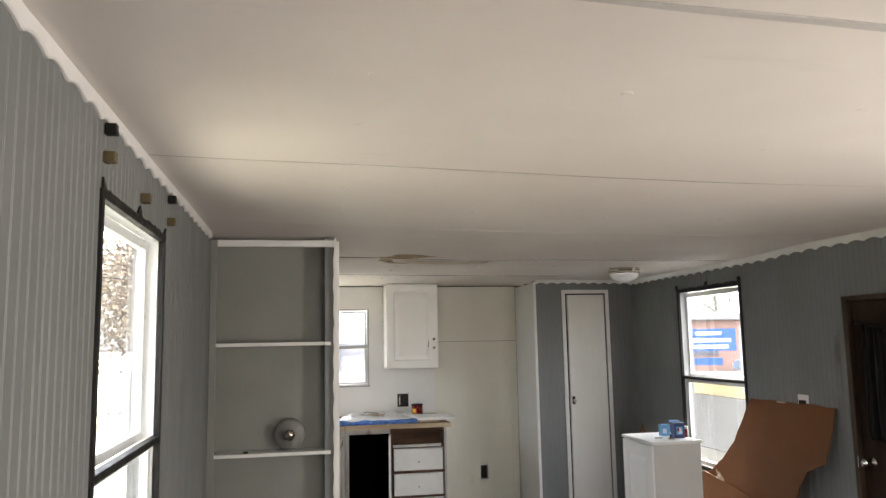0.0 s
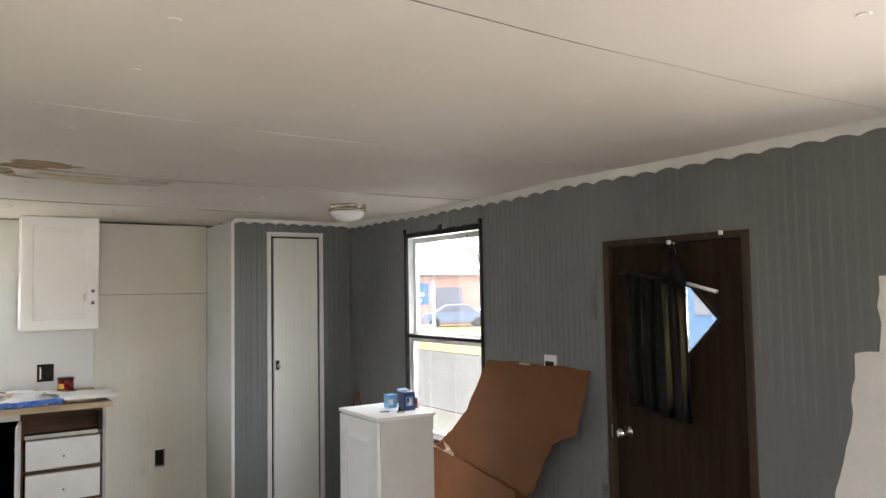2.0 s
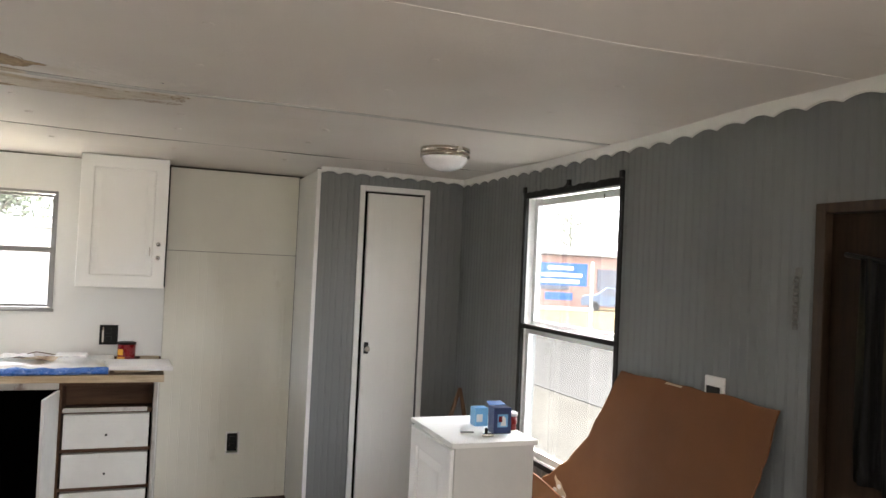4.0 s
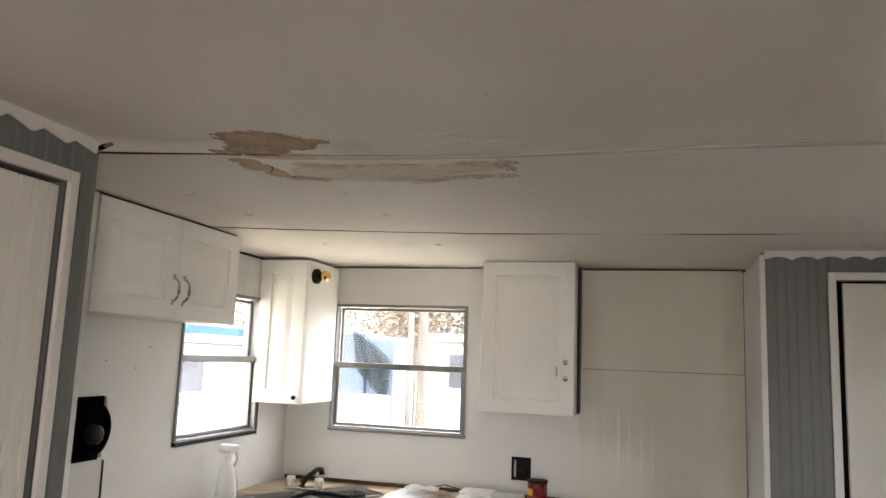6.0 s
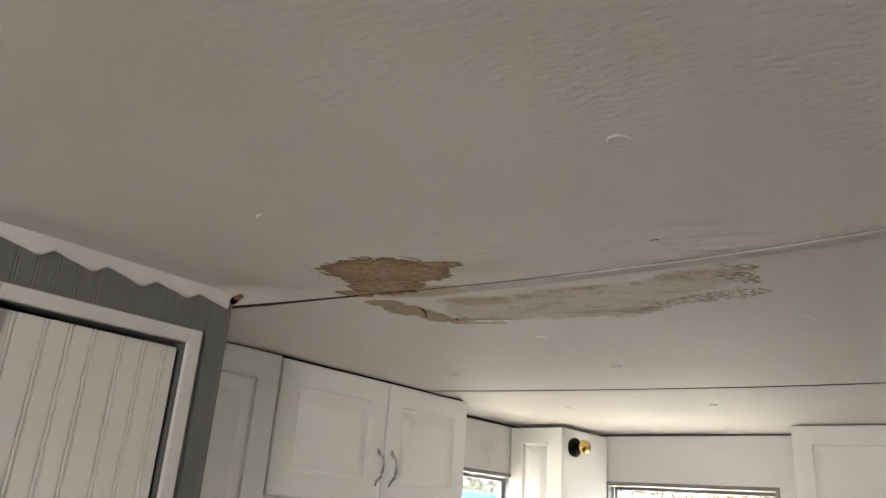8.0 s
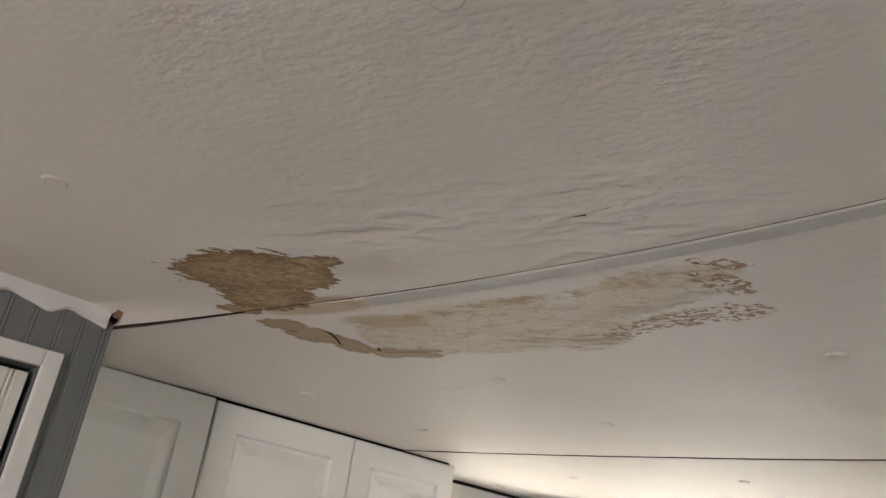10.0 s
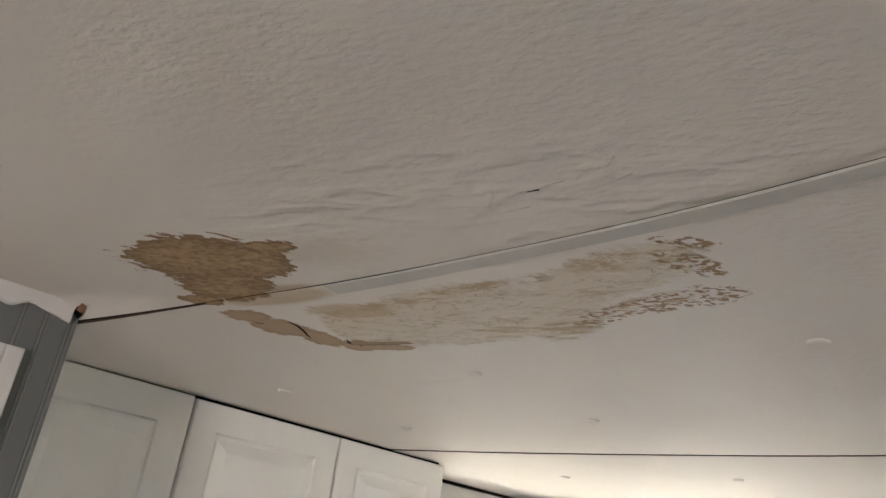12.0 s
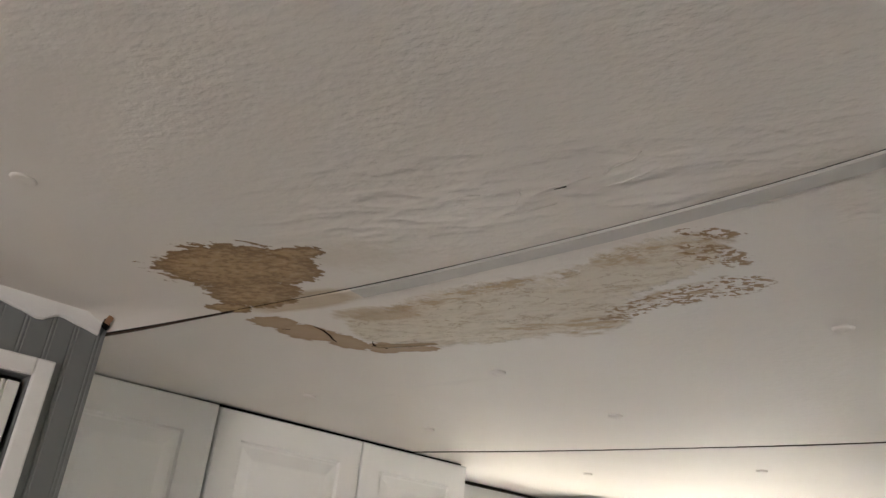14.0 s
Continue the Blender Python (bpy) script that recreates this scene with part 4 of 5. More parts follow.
k = thing("door_knob_set", (0.05, 6.95, 2.03), "black and brass door knob set hung on the cabinet side", "door knob")
part("rose", lathe([(0.010, 0), (0.040, 0.004), (0.043, 0.014), (0.030, 0.026), (0.012, 0.028)], 24, (1, -0.25, 0), (0.050, 6.930, 2.035)), BLACK, k, "black round rose")
part("knob", lathe([(0.012, 0), (0.012, 0.022), (0.024, 0.028), (0.030, 0.042), (0.026, 0.058), (0.006, 0.064)], 24, (1, -0.25, 0), (0.077, 6.923, 2.035)), BRASS, k, "polished brass knob")

# exhaust opening in the kitchen wall
k = thing("wall_exhaust_fan", (XL, 5.70, 1.3), "black exhaust fan set in a rough hole in the kitchen wall", "exhaust fan")
part("housing", bm_box(XL - 0.09, XL - 0.07, 5.60, 5.80, 1.16, 1.45), SHADEBLACK, k)
part("plate", bm_box(XL + 0.0006, XL + 0.012, 5.565, 5.705, 1.300, 1.425, 0.003), SHADEBLACK, k)
part("rim", lathe([(0.105, 0.0), (0.105, 0.016), (0.092, 0.020), (0.086, 0.004)], 32, (1, 0, 0), (XL + 0.001, 5.645, 1.300)), SHADEBLACK, k, "round black fan rim")
part("lower_plate", bm_box(XL + 0.0006, XL + 0.010, 5.565, 5.70, 1.185, 1.295, 0.003), SHADEBLACK, k)
part("hub", lathe([(0.036, 0.0), (0.036, 0.03), (0.02, 0.036)], 20, (1, 0, 0), (XL + 0.018, 5.64, 1.285)), BLACK, k, "dull metal motor hub")
tagged(part("cable", tube([(XL + 0.006, 5.735, 1.18), (XL + 0.006, 5.738, 1.05), (XL + 0.006, 5.730, 0.92)], 0.004, 6), BLACK), "thin black cable down the kitchen wall", "cable")

# base units and worktop
top = 0.905
outline = [(XL + 0.002, YK - 0.002), (1.470, YK - 0.002), (1.475, 6.590), (0.585, 6.605), (0.37, 6.28), (0.35, 5.27), (XL + 0.002, 5.27)]
bm = bmesh.new()
cut = [(0.495, 6.985), (0.255, 7.165), (-0.175, 6.585), (0.065, 6.405)]
cnr = [Vector((x, y, 0)) for x, y in cut]
polys = [[outline[0], outline[1], cut[0], cut[1]], [outline[1], outline[2], outline[3], cut[0]], [outline[3], outline[4], cut[3], cut[0]],
         [outline[4], outline[5], outline[6], cut[2], cut[3]], [outline[6], outline[0], cut[1], cut[2]]]
for p in polys:
    prism([(x, y, top - 0.030) for x, y in p], (0, 0, 0.030), bm)
tagged(part("worktop", bm, PLY), "bare plywood worktop with worn rounded edge, no laminate", "worktop")
edge = [(1.478, 6.584), (0.583, 6.599), (0.364, 6.278), (0.344, 5.27)]
bm = bmesh.new()
for (x0, y0), (x1, y1) in zip(edge, edge[1:]):
    n_ = Vector((y1 - y0, x0 - x1, 0)).normalized() * -0.006
    prism([(x0, y0, top - 0.034), (x1, y1, top - 0.034), (x1, y1, top + 0.002), (x0, y0, top + 0.002)], n_, bm)
tagged(part("worktop_edge", bm, PLY), "pale plywood edge strip of the worktop", "edge strip")
tagged(part("splash_strip", bm_box(XL + 0.02, 1.46, YK - 0.018, YK - 0.0015, top + 0.001, top + 0.020, 0.003), RAWWOOD), "raw wooden strip along the back of the worktop", "strip")

s = thing("kitchen_sink", (0.16, 6.78, top), "stainless steel double sink set across the corner", "sink")
ax, ay = (cnr[2] - cnr[1]), (cnr[0] - cnr[1])


def on_sink(a, b, z):
    p = cnr[1] + ax * a + ay * b
    return (p.x, p.y, top + z)


bm = bmesh.new()
spans = [(-0.02, 0.0, -0.05, 1.05), (1.0, 1.02, -0.05, 1.05), (0.0, 1.0, -0.05, 0.06), (0.0, 1.0, 0.94, 1.05), (0.48, 0.52, 0.06, 0.94)]
for a0, a1, b0, b1 in spans:
    prism([on_sink(a, b, 0.001) for a, b in ((a0, b0), (a1, b0), (a1, b1), (a0, b1))], (0, 0, 0.006), bm)
part("rim", bm, STEEL, s)
for a0, a1 in ((0.0, 0.48), (0.52, 1.0)):
    bm = bmesh.new()
    loops = []
    for inset, z in ((0, 0.004), (0.02, -0.01), (0.05, -0.14), (0.12, -0.165)):
        loops.append([bm.verts.new(on_sink(a, b, z)) for a, b in ((a0 + inset, 0.06 + inset), (a1 - inset, 0.06 + inset), (a1 - inset, 0.94 - inset), (a0 + inset, 0.94 - inset))])
    for p, q in zip(loops, loops[1:]):
        for i in range(4):
            bm.faces.new((p[i], p[(i + 1) % 4], q[(i + 1) % 4], q[i]))
    bm.faces.new(loops[-1])
    part("basin", bm, STEEL, s)
f = thing("faucet", (0.07, 6.92, top), "low dark metal kitchen faucet with two pale handles", "faucet")
part("base_plate", bm_box(-0.03, 0.17, 6.89, 6.95, top + 0.007, top + 0.022, 0.006), NICKEL, f)
part("spout", tube([(0.05, 6.93, top + 0.02), (0.055, 6.925, top + 0.045), (0.105, 6.885, top + 0.082), (0.175, 6.835, top + 0.128), (0.212, 6.805, top + 0.132), (0.216, 6.802, top + 0.108)], [0.020, 0.017, 0.013, 0.012, 0.015, 0.015], 12), BLACKFRAME, f, "dark slanting spout")
for x in (-0.01, 0.15):
    part("handle", lathe([(0.018, 0), (0.020, 0.02), (0.024, 0.03), (0.022, 0.048), (0.006, 0.052)], 16, at=(x, 6.92, top + 0.022)), TRIM, f, "pale plastic tap handle")
tray = thing("dish_tray", (0.0, 6.25, top), "shallow grey metal dish tray with a pale rim beside the sink", "tray")
tu, tv, tc = Vector((0.64, 0.77, 0)), Vector((0.77, -0.64, 0)), Vector((0.0, 6.25, top + 0.009))
bm = bmesh.new()
loops = []
for au, av, zz in ((0.150, 0.090, 0.0), (0.160, 0.100, 0.030), (0.168, 0.108, 0.032), (0.168, 0.108, 0.036), (0.156, 0.096, 0.036), (0.146, 0.086, 0.004)):
    loops.append([bm.verts.new(tc + tu * au * p_ + tv * av * q_ + Vector((0, 0, zz))) for p_, q_ in ((-1, -1), (1, -1), (1, 1), (-1, 1))])
for p_, q_ in zip(loops, loops[1:]):
    for i in range(4):
        bm.faces.new((p_[i], p_[(i + 1) % 4], q_[(i + 1) % 4], q_[i]))
bm.faces.new(loops[-1])
bm.faces.new(list(reversed(loops[0])))
bmesh.ops.recalc_face_normals(bm, faces=bm.faces)
part("pan", bm, ALU, tray)
for q_ in (-0.06, -0.03, 0.0, 0.03, 0.06):
    part("rib", tube([tc + tu * -0.14 + tv * q_ + Vector((0, 0, 0.007)), tc + tu * 0.14 + tv * q_ + Vector((0, 0, 0.007))], 0.003, 6), ALU, tray)
h = thing("spray_hose", (0.30, 6.62, top), "black rubber hose arched over the sink", "hose")
part("hose", tube([(0.10, 6.62, top - 0.06), (0.13, 6.65, top + 0.01), (0.20, 6.70, top + 0.035), (0.28, 6.75, top + 0.03), (0.36, 6.81, top + 0.012), (0.42, 6.88, top + 0.012)], 0.011, 10), BLACK, h)

k = thing("base_cabinet", (1.2, 6.9, 0), "worn base cabinet with white drawer fronts and an empty drawer slot", "cabinet", "base cabinets")
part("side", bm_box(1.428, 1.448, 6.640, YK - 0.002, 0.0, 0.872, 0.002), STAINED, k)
part("side", bm_box(0.962, 0.980, 6.640, YK - 0.002, 0.0, 0.872, 0.002), RAWWOOD, k)
# Near-black back paints the shade behind the drawers.
part("back", bm_box(0.982, 1.426, YK - 0.03, YK - 0.02, 0.0, 0.86), SHADEBLACK, k)
for z0, z1 in ((0.846, 0.872), (0.700, 0.722), (0.492, 0.512), (0.290, 0.308)):
    part("rail", bm_box(0.981, 1.427, 6.640, 6.664, z0, z1, 0.002), RAWWOOD, k, "bare wooden rail")
part("slot_back", bm_box(0.982, 1.426, 6.80, 6.812, 0.716, 0.86), RAWWOOD, k)
part("slot_floor", bm_box(0.982, 1.426, 6.67, 7.2, 0.705, 0.715), RAWWOOD, k)
part("chipped_strip", bm_box(0.985, 1.40, 6.634, 6.6395, 0.706, 0.730, 0.002), STAINED, k, "chipped white paint strip")
for z0, z1 in ((0.516, 0.696), (0.312, 0.488), (0.10, 0.286)):
    dr = part("drawer", bm_box(0.992, 1.412, 6.622, 6.660, z0, z1, 0.003), WORN, k, "white painted drawer front with a bare screw hole")
    part("screw_hole", lathe([(0.006, 0), (0.006, 0.002), (0.002, 0.002)], 10, (0, -1, 0), (1.202, 6.6225, (z0 + z1) / 2 - 0.02)), BLACK, dr)
k = thing("base_cabinet", (0.75, 6.9, 0), "open base cabinet with a door ajar and its hollow painted near-black as shade", "cabinet", "base cabinets")
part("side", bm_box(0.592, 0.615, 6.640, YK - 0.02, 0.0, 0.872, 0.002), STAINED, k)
# Near-black back, floor and side sheets paint the shade of the hollow.
part("back", bm_box(0.617, 0.960, YK - 0.03, YK - 0.02, 0.0, 0.87), SHADEBLACK, k)
part("inside", bm_box(0.617, 0.960, 6.70, YK - 0.031, 0.0, 0.06), SHADEBLACK, k)
part("shade_lining", bm_box(0.950, 0.961, 6.67, YK - 0.032, 0.061, 0.83), SHADEBLACK, k)
part("shade_lining", bm_box(0.616, 0.626, 6.67, YK - 0.032, 0.061, 0.83), SHADEBLACK, k)
part("top_rail", bm_box(0.616, 0.961, 6.640, 6.664, 0.828, 0.872, 0.002), STAINED, k)
dr = part("door", prism([(0.953, 6.637, 0.08), (0.967, 6.637, 0.08), (0.931, 6.362, 0.08), (0.917, 6.364, 0.08)], (0, 0, 0.745)), WORN, k, "worn white door standing ajar")
part("catch", bm_box(0.910, 0.922, 6.385, 6.40, 0.690, 0.712, 0.003), BLACK, dr)
k = thing("base_cabinet", (0.3, 6.5, 0), "diagonal white sink base with worn doors", "cabinet", "base cabinets")
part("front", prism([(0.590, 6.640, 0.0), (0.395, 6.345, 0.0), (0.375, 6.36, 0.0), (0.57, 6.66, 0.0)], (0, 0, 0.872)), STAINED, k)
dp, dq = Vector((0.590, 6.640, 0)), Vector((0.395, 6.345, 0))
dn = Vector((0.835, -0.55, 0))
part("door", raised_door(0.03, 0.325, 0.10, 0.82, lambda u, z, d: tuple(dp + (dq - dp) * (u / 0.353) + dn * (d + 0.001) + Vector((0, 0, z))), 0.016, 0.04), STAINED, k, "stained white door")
part("latch", bm_box(0.545, 0.560, 6.555, 6.570, 0.74, 0.80, 0.003), NICKEL, k)
k = thing("base_cabinet", (0.0, 5.8, 0), "white base cabinet under the wall cabinets", "cabinet", "base cabinets")
part("body", bm_box(XL + 0.002, 0.30, 5.272, 6.33, 0.0, 0.872, 0.003), WORN, k)
for a, b in ((5.29, 5.79), (5.81, 6.31)):
    part("door", raised_door(a, b, 0.10, 0.80, from_left(0.302)), WORN, k, "white raised-panel door")

# things on the worktop
b = thing("plastic_sack", (0.87, 6.85, top), "white and blue plastic sack lying flat on the worktop", "sack")
bm = bmesh.new()
n1, n2 = 40, 22
g = []
for j in range(n2 + 1):
    row = []
    for i in range(n1 + 1):
        s, t_ = i / n1, j / n2
        x = 0.50 + 0.70 * s + 0.015 * noise.noise((t_ * 5, 3, s * 2))
        y = 6.625 + 0.37 * t_ + (0.03 * s) + 0.02 * noise.noise((s * 4, t_ * 3, 0))
        m_ = min(s, 1 - s, t_, 1 - t_)
        z = top + 0.0025 + 0.045 * min(1, m_ * 7) ** 0.6 + 0.016 * noise.noise((s * 7, t_ * 5, 2)) * min(1, m_ * 8)
        row.append(bm.verts.new((x, y, z)))
    g.append(row)
for r, q in zip(g, g[1:]):
    for i in range(n1):
        bm.faces.new((r[i], r[i + 1], q[i + 1], q[i])).smooth = True
bm.faces.new([v_ for v_ in g[0]] + [r[-1] for r in g[1:]] + list(reversed(g[-1][:-1])) + [r[0] for r in reversed(g[1:-1])])
part("sheet", bm, PAPER, b, "crumpled white plastic")
bm = bmesh.new()
prev = None
for i in range(41):
    s = i / 40
    x = 0.505 + 0.69 * s
    y = 6.618 + 0.03 * s + 0.02 * noise.noise((s * 4, 0, 0))
    z = top + 0.006 + 0.018 * noise.noise((s * 7, 1, 0))
    row = [bm.verts.new((x, y - 0.012, top + 0.002)), bm.verts.new((x, y - 0.018, z + 0.010)), bm.verts.new((x, y + 0.005, z + 0.030)), bm.verts.new((x, y + 0.018, z + 0.030)), bm.verts.new((x, y + 0.018, top + 0.002))]
    if prev:
        for q in range(5):
            bm.faces.new((prev[q], row[q], row[(q + 1) % 5], prev[(q + 1) % 5]))
    else:
        bm.faces.new(row)
    prev = row
bm.faces.new(list(reversed(prev)))
bmesh.ops.recalc_face_normals(bm, faces=bm.faces)
for f_ in bm.faces:
    f_.smooth = True
part("blue_band", bm, BLUEBAG, b, "bright blue printed band along the edge")
tagged(part("white_tray", bm_box(0.98, 1.20, 6.98, 7.12, top + 0.003, top + 0.045, 0.008), PAPER), "small white tray of papers on the worktop", "tray")
tagged(part("paper_stack", bm_box(0.90, 1.06, 6.92, 7.06, top + 0.046, top + 0.066, 0.004), PAPER), "loose white paper packets on the sack", "paper")
def loose_sheet(x0, x1, y0, y1, z, rot, seed, mat, label):
    """A creased sheet of thin paper lying on the sack."""
    bm = bmesh.new()
    g = []
    c_, s_ = math.cos(radians(rot)), math.sin(radians(rot))
    cx, cy = (x0 + x1) / 2, (y0 + y1) / 2
    for j in range(9):
        row = []
        for i in range(13):
            u, v = (x1 - x0) * (i / 12 - 0.5), (y1 - y0) * (j / 8 - 0.5)
            h = 0.012 + 0.014 * noise.noise((u * 18 + seed, v * 14, seed)) + 0.008 * abs(math.sin(u * 26 + v * 11 + seed))
            row.append(bm.verts.new((cx + c_ * u - s_ * v, cy + s_ * u + c_ * v, z + h)))
        g.append(row)
    for r, q in zip(g, g[1:]):
        for i in range(12):
            bm.faces.new((r[i], r[i + 1], q[i + 1], q[i]))
    bmesh.ops.solidify(bm, geom=bm.faces[:], thickness=0.0015)
    tagged(part("paper_sheet", bm, mat), label, "paper", "loose papers")


loose_sheet(0.62, 0.80, 6.84, 6.98, top + 0.050, 12, 2.0, PAPER, "creased white paper sheet on the plastic sack")
loose_sheet(0.76, 0.94, 6.76, 6.88, top + 0.050, -18, 5.0, TEAR, "crumpled brownish paper sheet on the plastic sack")
loose_sheet(1.00, 1.18, 6.72, 6.86, top + 0.048, 25, 9.0, PAPER, "creased white paper sheet on the plastic sack")
tagged(part("wire_piece", tube([(0.72, 6.98, top + 0.055), (0.80, 7.02, top + 0.075), (0.90, 7.0, top + 0.06), (0.93, 7.03, top + 0.062)], 0.003, 6), RAWWOOD), "bent brown wire on the sack", "wire")
can = thing("coffee_can", (1.265, 7.10, top), "red coffee can with a yellow print and dark lid", "can")
part("tin", lathe([(0.050, 0.0), (0.052, 0.004), (0.050, 0.010), (0.050, 0.108), (0.052, 0.112), (0.048, 0.114)], 28, at=(1.265, 7.10, top + 0.001)), REDCAN, can)
part("lid", lathe([(0.053, 0.110), (0.053, 0.122), (0.046, 0.124)], 28, at=(1.265, 7.10, top + 0.001)), BLACK, can, "dark plastic lid")
bm = bmesh.new()
for z0, z1, a0, a1 in ((0.050, 0.085, 200, 250), (0.025, 0.040, 195, 262)):
    pr = None
    for q in range(9):
        a = radians(a0 + (a1 - a0) * q / 8)
        row = [bm.verts.new((1.265 + 0.0508 * math.cos(a), 7.10 + 0.0508 * math.sin(a), top + z)) for z in (z0, z1)]
        if pr:
            bm.faces.new((pr[0], row[0], row[1], pr[1]))
        pr = row
part("print", bm, YELLOW, can, "yellow printed patch")
bl = tagged(part("white_board", prism([(1.20, 6.62, top + 0.026), (1.52, 6.63, top + 0.020), (1.50, 6.90, top + 0.026), (1.16, 6.86, top + 0.032)], (0, 0, 0.022)), PAPER), "white board offcut lying over the worktop corner", "board")
tagged(part("wood_block", bm_box(1.34, 1.45, 7.02, 7.20, top + 0.001, top + 0.030, 0.004), PLY), "short raw wood offcut on the worktop", "wood offcut")
tagged(part("wood_shim", bm_box(1.22, 1.40, 6.70, 6.84, top + 0.001, top + 0.019, 0.003), PLY), "thin wood offcut under the white board", "wood offcut")

sb = thing("spray_bottle", (-0.14, 6.50, top), "clear spray bottle with a white trigger head", "bottle")
part("bottle", lathe([(0.048, 0.0), (0.051, 0.006), (0.050, 0.09), (0.036, 0.145), (0.018, 0.180), (0.014, 0.195), (0.014, 0.205)], 24, at=(-0.14, 6.50, top + 0.002)), BOTTLE, sb)
part("trigger_head", bm_box(-0.185, -0.085, 6.485, 6.515, top + 0.225, top + 0.265, 0.008), TRIM, sb, "white trigger head")
part("collar", lathe([(0.018, 0.2), (0.018, 0.226), (0.012, 0.228)], 16, at=(-0.14, 6.50, top + 0.002)), TRIM, sb)
part("trigger", tube([(-0.10, 6.50, top + 0.228), (-0.09, 6.50, top + 0.20), (-0.105, 6.50, top + 0.165)], 0.007, 8), TRIM, sb)

# sockets
def socket(to, u, z, body, face, label, w=0.042, h=0.058, d0=0.0005):
    o = thing("wall_socket", to(u, z, 0), label, "socket", "sockets")
    part("box", tbox(to, u - w, u + w, z - h, z + h, d0, d0 + 0.007, 0.002), body, o)
    for q in (-1, 1):
        part("receptacle", tbox(to, u - 0.016, u + 0.016, z + q * 0.022 - 0.014, z + q * 0.022 + 0.014, d0 + 0.0075, d0 + 0.012, 0.003), face, o)
    return o


o = socket(back, 1.155, 1.055, BLACK, BLACK, "black open electrical box without a cover plate", 0.052, 0.060)
part("screw_ear", tbox(back, 1.118, 1.128, 1.01, 1.10, 0.008, 0.011, 0.001), NICKEL, o)
o = socket(back, 1.924, 0.362, BLACK, BLACK, "black uncovered wall socket low in the alcove", 0.030, 0.058, -0.030)
ring(back, 1.878, 1.969, 0.288, 0.435, 0.011, -0.002, 0.003, 0.001, "cut_edge", TRIM, o, "rough white edge of the cut-out")
part_o = thing("wall_socket", right(4.307, 1.21, 0), "white surface wall socket above the leaning board", "socket", "sockets")
part("plate", tbox(right, 4.262, 4.352, 1.145, 1.235, 0.0005, 0.012, 0.003), TRIM, part_o)
part("insert", tbox(right, 4.275, 4.339, 1.150, 1.202, 0.0125, 0.017, 0.002), BLACK, part_o)

# ceiling light
lx, ly = 2.655, 5.545
lz = ceil_z(lx, ly)
lamp = thing("ceiling_light", (lx, ly, lz), "flush ceiling light with an opal glass dome and nickel ring", "ceiling light")
part("pan", lathe([(0.106, 0.002), (0.118, -0.002), (0.119, -0.020), (0.115, -0.0225), (0.115, -0.027), (0.119, -0.030), (0.117, -0.043), (0.107, -0.0445)], 48, at=(lx, ly, lz)), NICKEL, lamp, "brushed nickel ring")
part("dome", lathe([(0.107, -0.0445), (0.106, -0.055), (0.098, -0.072), (0.080, -0.090), (0.052, -0.103), (0.020, -0.109), (0.002, -0.110)], 48, at=(lx, ly, lz)), OPAL, lamp, "white opal glass dome")

# freestanding cabinet with boxes on it
fc = thing("loose_cabinet", (2.62, 5.02, 0), "loose white cabinet standing upright on the floor", "cabinet")
part("body", bm_box(2.460, 2.785, 4.790, 5.245, 0.0, 0.905, 0.002), WORN, fc)
part("top", bm_box(2.444, 2.795, 4.780, 5.255, 0.906, 0.925, 0.003), CAB, fc)
part("door", raised_door(4.796, 5.240, 0.02, 0.898, lambda u, z, d: (2.459 - d, u, z), 0.016), CAB, fc, "white raised-panel door")
tz = 0.9265


def carton(name, x, y, w, dpt, hgt, rot, mat, label):
    o = thing(name, (x, y, tz), label, "box", "small cartons")
    bx = part("carton", bm_box(x - w / 2, x + w / 2, y - dpt / 2, y + dpt / 2, tz, tz + hgt, 0.002), mat, o)
    return o


bx = carton("small_carton", 2.700, 4.925, 0.075, 0.055, 0.100, 0, NAVY, "dark blue carton with a white and red picture")
part("picture", bm_box(2.678, 2.722, 4.8955, 4.897, tz + 0.025, tz + 0.075), PALEBLUE, bx, "pale picture panel")
part("picture", prism([(2.690, 4.8950, tz + 0.030), (2.715, 4.8950, tz + 0.030), (2.712, 4.8950, tz + 0.062), (2.699, 4.8950, tz + 0.070)], (0, 0.0004, 0)), PAPER, bx, "white printed shape")
part("picture", bm_box(2.682, 2.697, 4.8945, 4.8952, tz + 0.045, tz + 0.068), REDCAN, bx, "red printed patch")
part("flap", prism([(2.662, 4.95, tz + 0.101), (2.738, 4.95, tz + 0.101), (2.730, 4.985, tz + 0.110), (2.668, 4.985, tz + 0.110)], (0, 0, 0.002)), BLUEBOX, bx, "open carton flap")
bx = carton("small_carton", 2.672, 5.06, 0.058, 0.05, 0.074, 0, PALEBLUE, "pale blue carton standing on the loose cabinet")
part("picture", bm_box(2.650, 2.676, 5.0335, 5.0348, tz + 0.018, tz + 0.048), PAPER, bx, "white printed patch")
rc = thing("red_tub", (2.775, 4.955, tz), "small red and white tub beside the cartons", "tub")
part("tub", lathe([(0.022, 0), (0.024, 0.004), (0.026, 0.055), (0.024, 0.056)], 20, at=(2.768, 4.965, tz)), REDCAN, rc)
part("lid", lathe([(0.028, 0.056), (0.028, 0.068), (0.024, 0.070)], 20, at=(2.768, 4.965, tz)), PAPER, rc, "white lid")
sc = thing("metal_fitting", (2.62, 4.86, tz), "small dull metal fitting on the loose cabinet", "fitting")
part("bar", bm_box(2.600, 2.645, 4.855, 4.868, tz, tz + 0.012, 0.002), NICKEL, sc)
